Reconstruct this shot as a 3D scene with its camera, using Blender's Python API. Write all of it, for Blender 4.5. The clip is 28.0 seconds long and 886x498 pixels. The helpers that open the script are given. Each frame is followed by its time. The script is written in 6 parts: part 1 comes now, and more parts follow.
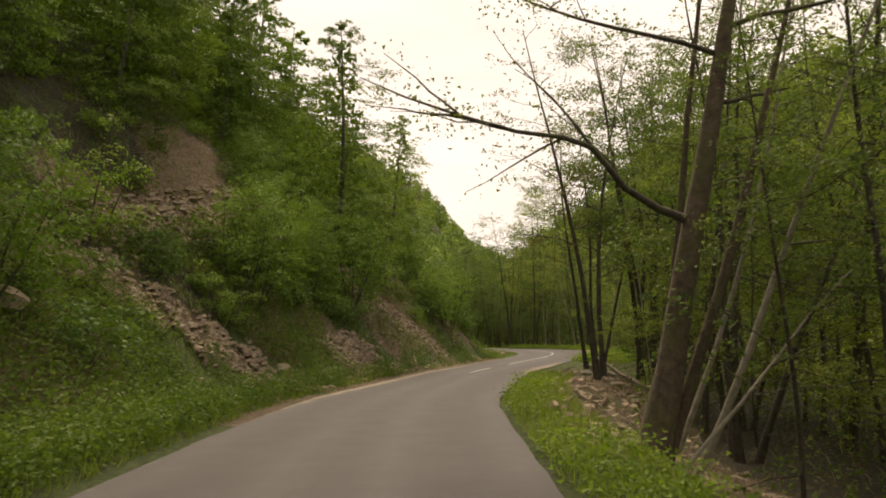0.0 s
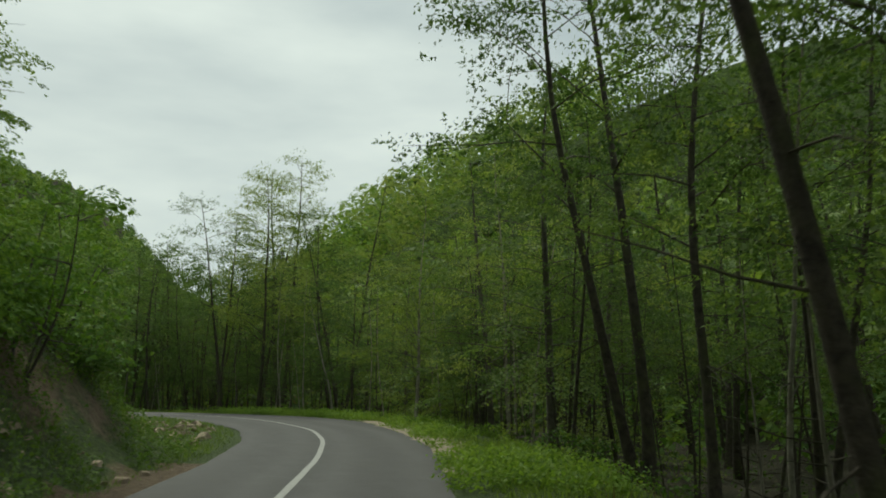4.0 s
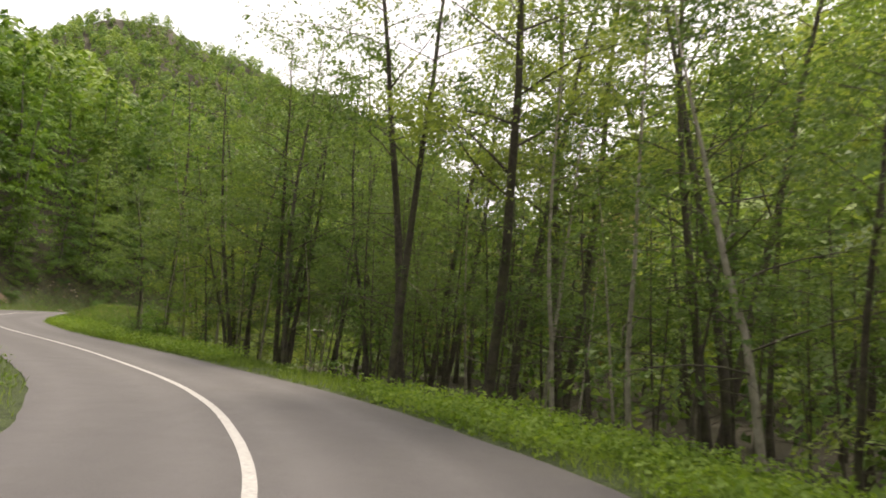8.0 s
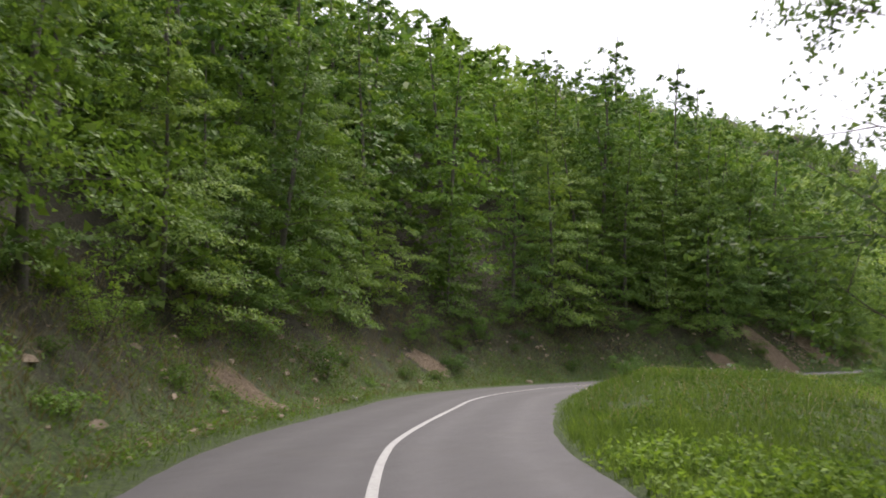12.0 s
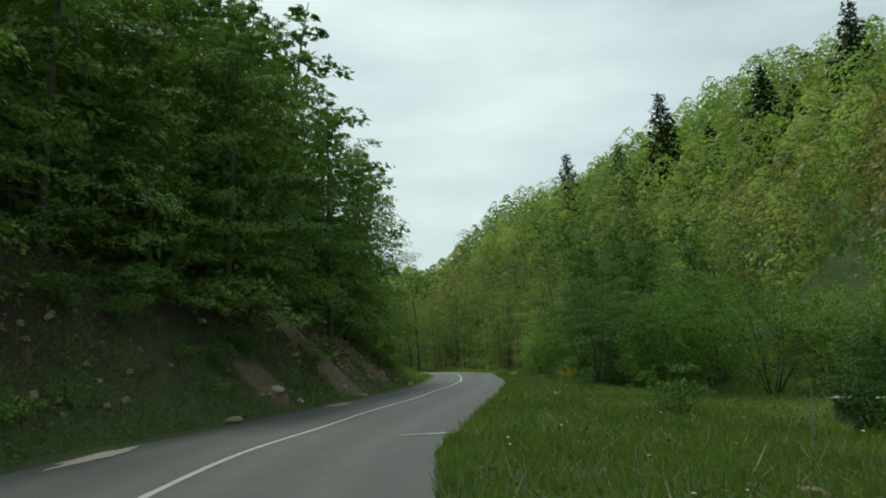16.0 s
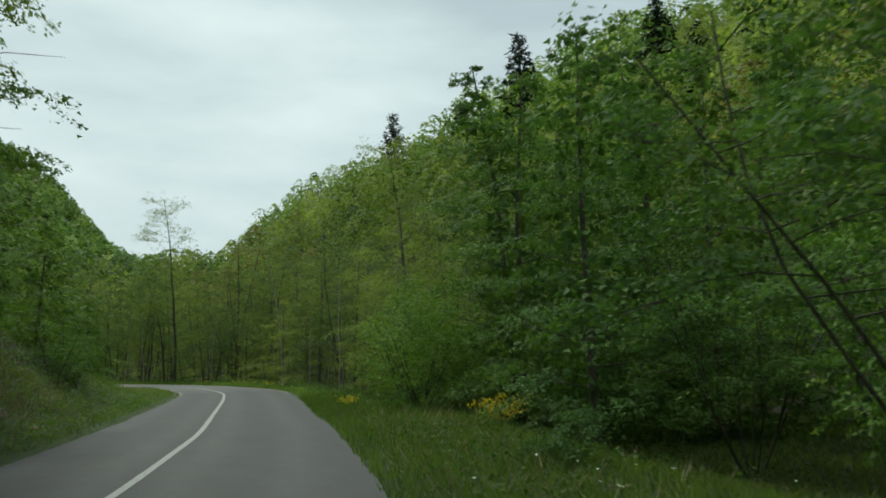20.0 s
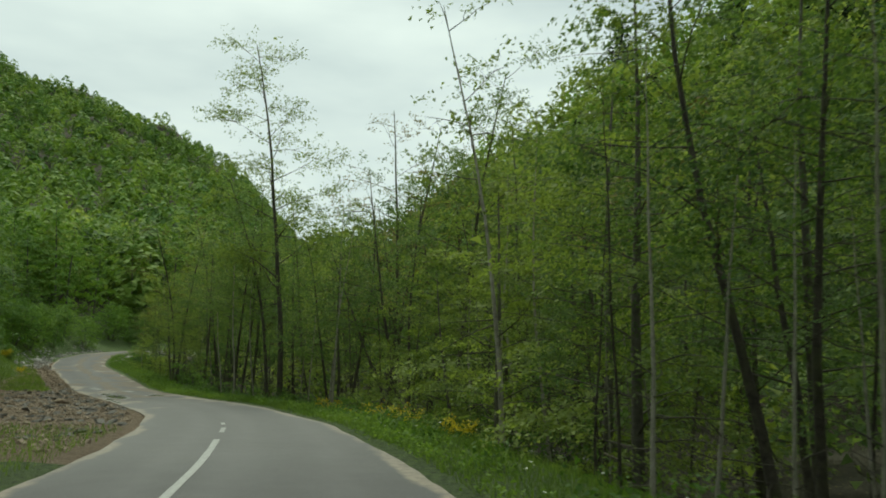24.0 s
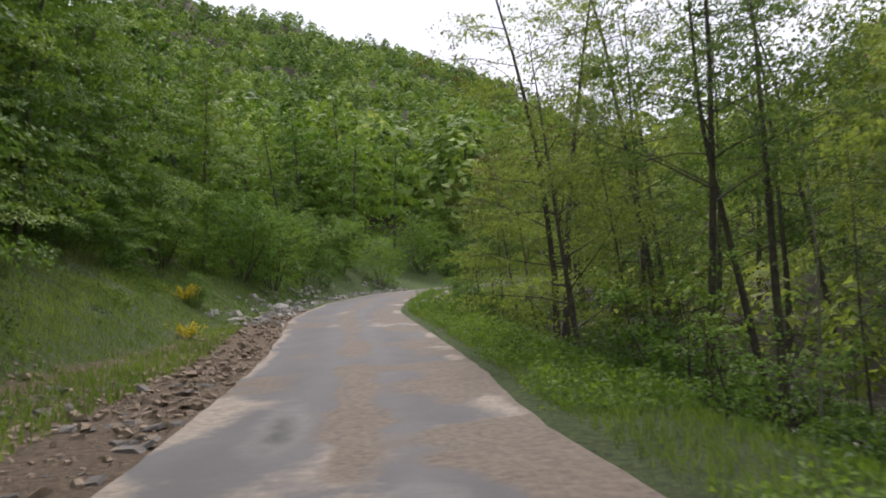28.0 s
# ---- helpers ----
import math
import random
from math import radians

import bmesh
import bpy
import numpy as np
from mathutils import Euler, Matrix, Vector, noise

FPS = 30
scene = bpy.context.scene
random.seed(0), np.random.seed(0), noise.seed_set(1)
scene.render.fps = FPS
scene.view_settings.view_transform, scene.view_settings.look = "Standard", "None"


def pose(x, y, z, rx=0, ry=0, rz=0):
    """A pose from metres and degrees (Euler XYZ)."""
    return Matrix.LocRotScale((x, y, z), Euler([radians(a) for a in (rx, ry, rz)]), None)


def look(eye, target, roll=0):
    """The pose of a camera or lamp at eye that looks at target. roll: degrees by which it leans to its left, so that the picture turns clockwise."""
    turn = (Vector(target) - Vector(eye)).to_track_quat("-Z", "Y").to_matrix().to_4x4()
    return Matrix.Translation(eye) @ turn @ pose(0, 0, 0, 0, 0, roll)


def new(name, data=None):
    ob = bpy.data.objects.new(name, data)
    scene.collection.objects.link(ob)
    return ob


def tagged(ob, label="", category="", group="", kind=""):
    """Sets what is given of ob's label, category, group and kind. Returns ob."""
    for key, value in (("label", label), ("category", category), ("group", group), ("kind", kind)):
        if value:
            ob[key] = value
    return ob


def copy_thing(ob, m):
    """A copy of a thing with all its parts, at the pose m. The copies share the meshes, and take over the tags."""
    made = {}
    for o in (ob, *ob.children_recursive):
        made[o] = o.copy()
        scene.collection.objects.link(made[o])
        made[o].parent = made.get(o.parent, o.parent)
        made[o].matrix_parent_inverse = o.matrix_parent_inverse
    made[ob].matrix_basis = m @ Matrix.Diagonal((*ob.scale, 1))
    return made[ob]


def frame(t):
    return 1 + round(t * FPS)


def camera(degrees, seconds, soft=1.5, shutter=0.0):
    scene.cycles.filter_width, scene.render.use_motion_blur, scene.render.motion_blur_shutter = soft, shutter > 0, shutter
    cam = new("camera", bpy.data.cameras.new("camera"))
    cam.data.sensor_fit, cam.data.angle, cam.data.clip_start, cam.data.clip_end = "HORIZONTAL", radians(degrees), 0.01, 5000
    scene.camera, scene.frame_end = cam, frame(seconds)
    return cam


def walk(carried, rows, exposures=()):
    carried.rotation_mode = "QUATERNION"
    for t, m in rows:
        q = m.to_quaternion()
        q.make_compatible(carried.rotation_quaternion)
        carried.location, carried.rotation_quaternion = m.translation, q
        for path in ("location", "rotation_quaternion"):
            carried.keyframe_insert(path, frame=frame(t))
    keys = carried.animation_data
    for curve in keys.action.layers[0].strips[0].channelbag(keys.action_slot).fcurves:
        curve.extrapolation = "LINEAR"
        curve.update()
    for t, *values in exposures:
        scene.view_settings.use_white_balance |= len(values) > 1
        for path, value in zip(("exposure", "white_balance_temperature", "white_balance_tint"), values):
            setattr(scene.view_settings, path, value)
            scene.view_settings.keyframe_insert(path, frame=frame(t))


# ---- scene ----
cam = camera(57.1, 28.0, 1.8, 0.15)
PATH = [
    (0, (-0.05, 0.01, 1.396), (-0.04, 1.999, 1.605), -1.0),
    (0.5, (-0.321, 3.106, 1.403), (-0.263, 5.094, 1.616), -1.3),
    (1, (-0.526, 6.353, 1.402), (-0.398, 8.333, 1.652), -1.9),
    (1.5, (-0.646, 9.802, 1.408), (-0.428, 11.774, 1.655), -2.0),
    (2, (-0.58, 13.521, 1.402), (-0.272, 15.477, 1.684), -2.6),
    (2.5, (-0.332, 17.314, 1.388), (0.077, 19.245, 1.707), -3.2),
    (4.5, (3.345, 33.689, 1.422), (4.073, 35.522, 1.751), 0.7),
    (5, (4.574, 38.089, 1.416), (5.306, 39.926, 1.719), 1.4),
    (5.5, (5.741, 42.212, 1.381), (6.471, 44.054, 1.658), 2.9),
    (6, (6.797, 46.567, 1.378), (7.474, 48.428, 1.657), 5.1),
    (6.5, (7.613, 50.539, 1.385), (8.173, 52.443, 1.635), 6.0),
    (7, (8.109, 54.762, 1.411), (8.503, 56.709, 1.644), 6.5),
    (7.5, (8.425, 58.551, 1.437), (8.634, 60.528, 1.658), 5.3),
    (8, (8.174, 62.815, 1.434), (8.133, 64.806, 1.62), 4.5),
    (8.5, (7.385, 67.059, 1.413), (7.082, 69.029, 1.578), 4.0),
    (9, (5.86, 71.523, 1.443), (5.281, 73.433, 1.574), 2.7),
    (9.5, (4.037, 75.451, 1.43), (3.247, 77.283, 1.561), 2.9),
    (10, (1.818, 79.515, 1.398), (0.859, 81.266, 1.514), 3.1),
    (10.5, (-0.989, 83.125, 1.381), (-2.003, 84.844, 1.516), 2.2),
    (11, (-3.852, 86.969, 1.329), (-4.889, 88.666, 1.533), 0.5),
    (11.5, (-6.497, 90.57, 1.317), (-7.527, 92.269, 1.548), -0.3),
    (12, (-9.333, 94.597, 1.355), (-10.303, 96.326, 1.621), -0.5),
    (12.5, (-11.657, 98.369, 1.376), (-12.503, 100.162, 1.645), 0.1),
    (13, (-14.019, 102.589, 1.404), (-14.577, 104.493, 1.658), -0.9),
    (13.5, (-15.896, 106.715, 1.396), (-16.197, 108.682, 1.601), -1.4),
    (15.5, (-20.428, 124.446, 1.283), (-20.174, 126.412, 1.554), -2.0),
    (16, (-20.656, 129.08, 1.332), (-20.245, 131.018, 1.605), -2.6),
    (16.5, (-20.451, 133.44, 1.37), (-19.892, 135.342, 1.629), -2.4),
    (17, (-19.755, 138.21, 1.39), (-19.064, 140.07, 1.642), -2.0),
    (17.5, (-18.782, 142.668, 1.397), (-17.974, 144.483, 1.624), -2.0),
    (18, (-17.381, 147.568, 1.384), (-16.462, 149.333, 1.583), -2.1),
    (18.5, (-15.916, 151.892, 1.369), (-14.977, 153.647, 1.557), -1.5),
    (19, (-14.446, 156.415, 1.415), (-13.516, 158.175, 1.612), -1.7),
    (19.5, (-12.774, 160.754, 1.375), (-11.845, 162.51, 1.603), -3.0),
    (20, (-11.267, 165.357, 1.378), (-10.396, 167.137, 1.648), -1.7),
    (20.5, (-9.756, 169.973, 1.393), (-8.939, 171.781, 1.646), -1.8),
    (21, (-8.401, 174.871, 1.417), (-7.649, 176.713, 1.62), -2.5),
    (21.5, (-7.308, 179.655, 1.45), (-6.625, 181.526, 1.629), -2.1),
    (23.5, (-2.439, 199.175, 1.398), (-1.92, 201.091, 1.64), -0.4),
    (24, (-1.542, 205.01, 1.396), (-1.094, 206.939, 1.681), -0.5),
    (24.5, (-1.07, 210.513, 1.388), (-0.688, 212.461, 1.63), -0.9),
    (25, (-0.863, 216.567, 1.386), (-0.61, 218.542, 1.573), -1.2),
    (25.5, (-1.223, 222.508, 1.36), (-1.096, 224.497, 1.528), -0.5),
    (26, (-1.979, 228.815, 1.353), (-2.043, 230.81, 1.482), 0.3),
    (26.5, (-3.069, 234.612, 1.346), (-3.262, 236.592, 1.551), -0.1),
    (27, (-4.44, 240.606, 1.369), (-4.694, 242.575, 1.615), -2.0),
    (27.5, (-5.882, 246.174, 1.382), (-6.192, 248.137, 1.605), -3.3),
    (28, (-7.753, 252.112, 1.411), (-8.048, 254.084, 1.574), -3.4),
]
walk(cam, [(t, look(eye, target, roll)) for t, eye, target, roll in PATH], [(0.0, 0.25, 9600, 17), (1.8, 0.25, 9000, 15), (2.6, -0.4, 7000, 0), (5.2, -0.38, 7000, -10), (6.2, 0.55, 8800, 5), (7.0, 1.0, 8200, 12),
    (9.0, 1.0, 7500, 17), (10.2, 0.95, 6800, 17), (11.2, 0.8, 6800, 18), (12.4, 0.7, 6750, 18), (13.3, -0.1, 6500, -9), (16.0, -0.22, 6500, -10), (19.0, -0.25, 6500, -10), (21.6, -0.3, 6500, -10), (24.0, -0.2, 6900, -13), (25.0, 0.3, 7500, -8), (26.0, 0.45, 6600, 17), (27.0, 0.25, 6750, 15), (28.0, 0.4, 6550, 18)])

# ---- world and light ----
world = bpy.data.worlds.new("world")
scene.world = world
world.use_nodes = True
wt = world.node_tree
wt.nodes.clear()
SUN_EL, SUN_AZ = 56.0, -8.0
w_out = wt.nodes.new("ShaderNodeOutputWorld")
w_bg = wt.nodes.new("ShaderNodeBackground")
w_sky = wt.nodes.new("ShaderNodeTexSky")
w_sky.sky_type = "NISHITA"
w_sky.sun_disc = False
w_sky.sun_elevation = radians(SUN_EL)
w_sky.sun_rotation = radians(SUN_AZ)
w_sky.air_density, w_sky.dust_density = 1.2, 3.0
w_tex = wt.nodes.new("ShaderNodeTexCoord")
w_map = wt.nodes.new("ShaderNodeMapping")
w_map.inputs["Scale"].default_value = (1.0, 1.0, 3.2)
w_noise = wt.nodes.new("ShaderNodeTexNoise")
w_noise.inputs["Scale"].default_value = 2.1
w_noise.inputs["Detail"].default_value = 5.0
w_ramp = wt.nodes.new("ShaderNodeValToRGB")
w_ramp.color_ramp.elements[0].position, w_ramp.color_ramp.elements[0].color = 0.32, (6.5, 7.1, 8.3, 1)
w_ramp.color_ramp.elements[1].position, w_ramp.color_ramp.elements[1].color = 0.68, (10.8, 11.2, 12.1, 1)
w_mix = wt.nodes.new("ShaderNodeMix")
w_mix.data_type = "RGBA"
w_mix.inputs[0].default_value = 0.93
wt.links.new(w_tex.outputs["Generated"], w_map.inputs["Vector"])
wt.links.new(w_map.outputs["Vector"], w_noise.inputs["Vector"])
wt.links.new(w_noise.outputs["Fac"], w_ramp.inputs["Fac"])
wt.links.new(w_sky.outputs["Color"], w_mix.inputs[6])
wt.links.new(w_ramp.outputs["Color"], w_mix.inputs[7])
wt.links.new(w_mix.outputs[2], w_bg.inputs["Color"])
w_bg.inputs["Strength"].default_value = 0.10
wt.links.new(w_bg.outputs["Background"], w_out.inputs["Surface"])

sun_data = bpy.data.lights.new("sun", "SUN")
sun_data.energy, sun_data.angle, sun_data.color = 2.4, radians(14), (1.0, 0.95, 0.86)
sun = new("sun", sun_data)
sun_dir = Vector((math.sin(radians(SUN_AZ)) * math.cos(radians(SUN_EL)), math.cos(radians(SUN_AZ)) * math.cos(radians(SUN_EL)), math.sin(radians(SUN_EL))))
sun.matrix_world = look(sun_dir * 60, (0, 0, 0))


# ---- materials ----
def material(name):
    m = bpy.data.materials.new(name)
    m.use_nodes = True
    return m, m.node_tree, m.node_tree.nodes["Principled BSDF"]


def node(nt, kind, **values):
    n = nt.nodes.new(kind)
    for key, value in values.items():
        n.inputs[key].default_value = value
    return n


def ramp(nt, source, stops):
    r = nt.nodes.new("ShaderNodeValToRGB")
    els = r.color_ramp.elements
    while len(els) < len(stops):
        els.new(0.5)
    for e, (p, c) in zip(els, stops):
        e.position, e.color = p, (*c, 1)
    nt.links.new(source, r.inputs["Fac"])
    return r.outputs["Color"]


def mixed(nt, fac, a, b, blend="MIX"):
    m = nt.nodes.new("ShaderNodeMix")
    m.data_type, m.blend_type = "RGBA", blend
    for sock, val in ((m.inputs[0], fac), (m.inputs[6], a), (m.inputs[7], b)):
        if isinstance(val, (int, float)):
            sock.default_value = val
        elif isinstance(val, tuple):
            sock.default_value = (*val, 1)
        else:
            nt.links.new(val, sock)
    return m.outputs[2]


def noise_of(nt, scale, detail=4.0, rough=0.6, where="Object"):
    tc = nt.nodes.new("ShaderNodeTexCoord")
    n = node(nt, "ShaderNodeTexNoise", Scale=scale, Detail=detail, Roughness=rough)
    nt.links.new(tc.outputs[where], n.inputs["Vector"])
    return n.outputs["Fac"]


def bump(nt, bsdf, height, strength, distance):
    b = node(nt, "ShaderNodeBump", Strength=strength, Distance=distance)
    nt.links.new(height, b.inputs["Height"])
    nt.links.new(b.outputs["Normal"], bsdf.inputs["Normal"])


def math2(nt, op, a, b):
    m = nt.nodes.new("ShaderNodeMath")
    m.operation = op
    for sock, val in zip(m.inputs, (a, b)):
        if isinstance(val, (int, float)):
            sock.default_value = val
        else:
            nt.links.new(val, sock)
    return m.outputs[0]


def attribute(nt, name):
    a = nt.nodes.new("ShaderNodeAttribute")
    a.attribute_name = name
    return a.outputs["Fac"]


def leaf_material(name, dark, mid, light, translucent=0.45):
    dark, mid, light = (tuple(.93 * c + .07 * (.3 * col_[0] + .6 * col_[1] + .1 * col_[2]) for c in col_) for col_ in (dark, mid, light))
    m, nt, b = material(name)
    geo = nt.nodes.new("ShaderNodeNewGeometry")
    info = nt.nodes.new("ShaderNodeObjectInfo")
    bough = math2(nt, "MULTIPLY", math2(nt, "SUBTRACT", noise_of(nt, 0.27, 3.0, 0.6), 0.5), 1.1)
    mixv = math2(nt, "ADD", math2(nt, "ADD", math2(nt, "MULTIPLY", geo.outputs["Random Per Island"], 0.5), math2(nt, "MULTIPLY", info.outputs["Random"], 0.5)), math2(nt, "ADD", bough, attribute(nt, "tint")))
    col = ramp(nt, mixv, [(0.08, dark), (0.5, mid), (0.95, light)])
    nt.links.new(col, b.inputs["Base Color"])
    b.inputs["Roughness"].default_value = 0.6
    b.inputs["Specular IOR Level"].default_value = 0.12
    tr = nt.nodes.new("ShaderNodeBsdfTranslucent")
    nt.links.new(mixed(nt, 1.0, col, (1.14, 1.18, 0.55), "MULTIPLY"), tr.inputs["Color"])
    mx = nt.nodes.new("ShaderNodeMixShader")
    mx.inputs[0].default_value = translucent
    out = nt.nodes["Material Output"]
    nt.links.new(b.outputs[0], mx.inputs[1])
    nt.links.new(tr.outputs[0], mx.inputs[2])
    nt.links.new(mx.outputs[0], out.inputs["Surface"])
    return m


def bark_material(name, dark, light, moss=0.0, scale=9.0):
    m, nt, b = material(name)
    n1 = noise_of(nt, scale, 5, 0.7)
    col = ramp(nt, n1, [(0.3, dark), (0.72, light)])
    if moss:
        n2 = noise_of(nt, 2.2, 3)
        f = nt.nodes.new("ShaderNodeMapRange")
        f.inputs[1].default_value, f.inputs[2].default_value, f.inputs[4].default_value = 0.48, 0.62, moss
        nt.links.new(n2, f.inputs[0])
        col = mixed(nt, f.outputs[0], col, (0.085, 0.10, 0.03))
    nt.links.new(col, b.inputs["Base Color"])
    b.inputs["Roughness"].default_value = 0.92
    bump(nt, b, noise_of(nt, scale * 3, 4), 0.7, 0.02)
    return m


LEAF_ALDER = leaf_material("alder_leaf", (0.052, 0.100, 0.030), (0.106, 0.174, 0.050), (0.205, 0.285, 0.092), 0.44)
LEAF_YOUNG = leaf_material("young_leaf", (0.118, 0.168, 0.038), (0.205, 0.270, 0.068), (0.325, 0.385, 0.125), 0.50)
LEAF_BEECH = leaf_material("beech_leaf", (0.060, 0.122, 0.024), (0.128, 0.218, 0.040), (0.245, 0.345, 0.074), 0.34)
LEAF_DARK = leaf_material("hazel_leaf", (0.050, 0.112, 0.026), (0.102, 0.196, 0.044), (0.190, 0.300, 0.070), 0.34)
LEAF_BUSH = leaf_material("bush_leaf", (0.066, 0.145, 0.022), (0.140, 0.255, 0.040), (0.250, 0.375, 0.070), 0.36)
LEAF_BUD = leaf_material("bud_leaf", (0.120, 0.105, 0.030), (0.190, 0.165, 0.055), (0.250, 0.215, 0.080), 0.35)
NEEDLE = leaf_material("fir_needle", (0.010, 0.022, 0.011), (0.016, 0.036, 0.017), (0.030, 0.056, 0.024), 0.12)
GRASS = leaf_material("grass_blade", (0.078, 0.132, 0.028), (0.145, 0.222, 0.046), (0.250, 0.335, 0.086), 0.45)
VERGE_LEAF = leaf_material("verge_leaf", (0.085, 0.155, 0.022), (0.165, 0.270, 0.040), (0.265, 0.380, 0.075), 0.45)
HERB = leaf_material("herb_leaf", (0.045, 0.095, 0.016), (0.085, 0.158, 0.026), (0.150, 0.235, 0.046), 0.4)
DRY = leaf_material("dry_grass", (0.110, 0.090, 0.045), (0.190, 0.160, 0.085), (0.290, 0.250, 0.150), 0.25)
BROOM = leaf_material("broom_flower", (0.52, 0.38, 0.01), (0.66, 0.52, 0.015), (0.78, 0.66, 0.06), 0.3)
PETAL = leaf_material("white_flower", (0.55, 0.55, 0.50), (0.70, 0.70, 0.66), (0.80, 0.80, 0.78), 0.3)
BARK_GREY = bark_material("alder_bark", (0.030, 0.026, 0.020), (0.115, 0.100, 0.078), 0.6)
BARK_DARK = bark_material("dark_bark", (0.024, 0.020, 0.015), (0.100, 0.084, 0.062), 0.4)
BARK_PALE = bark_material("pale_bark", (0.17, 0.15, 0.115), (0.38, 0.35, 0.29), 0.25, 6.0)
BARK_BEECH = bark_material("beech_bark", (0.060, 0.052, 0.042), (0.150, 0.135, 0.112), 0.4)
DEAD_WOOD = bark_material("dead_wood", (0.14, 0.115, 0.085), (0.36, 0.31, 0.25))


def ground_material():
    """Grass, leaf litter and bare soil, laid out by the three weights that the ground carries."""
    m, nt, b = material("ground_soil")
    fine, mid, big = noise_of(nt, 9.0, 8, 0.82), noise_of(nt, 1.3, 6, 0.7), noise_of(nt, 0.16, 4)
    grass = mixed(nt, mid, ramp(nt, fine, [(0.36, (0.014, 0.026, 0.006)), (0.50, (0.064, 0.115, 0.020)), (0.66, (0.130, 0.205, 0.038))]), ramp(nt, fine, [(0.36, (0.022, 0.030, 0.009)), (0.50, (0.066, 0.098, 0.022)), (0.66, (0.135, 0.175, 0.044))]))
    litter = mixed(nt, mid, ramp(nt, fine, [(0.36, (0.014, 0.010, 0.006)), (0.52, (0.050, 0.036, 0.021)), (0.68, (0.135, 0.098, 0.060))]), ramp(nt, fine, [(0.38, (0.016, 0.018, 0.006)), (0.66, (0.060, 0.066, 0.022))]))
    soil = mixed(nt, mid, ramp(nt, fine, [(0.36, (0.070, 0.046, 0.027)), (0.52, (0.180, 0.126, 0.076)), (0.68, (0.340, 0.255, 0.165))]), ramp(nt, fine, [(0.36, (0.100, 0.064, 0.038)), (0.66, (0.370, 0.275, 0.185))]))

    def weight(name):
        w = math2(nt, "ADD", attribute(nt, name), math2(nt, "MULTIPLY", math2(nt, "SUBTRACT", mid, 0.5), 0.9))
        r = nt.nodes.new("ShaderNodeMapRange")
        r.inputs[1].default_value, r.inputs[2].default_value = 0.38, 0.62
        nt.links.new(w, r.inputs[0])
        return r.outputs[0]

    col = mixed(nt, weight("grass"), litter, grass)
    col = mixed(nt, weight("soil"), col, soil)
    nt.links.new(mixed(nt, math2(nt, "MULTIPLY", big, 0.35), col, mixed(nt, 1.0, col, (0.6, 0.6, 0.6), "MULTIPLY")), b.inputs["Base Color"])
    b.inputs["Roughness"].default_value = 0.95
    bump(nt, b, math2(nt, "ADD", fine, math2(nt, "MULTIPLY", mid, 1.4)), 1.0, 0.14)
    return m


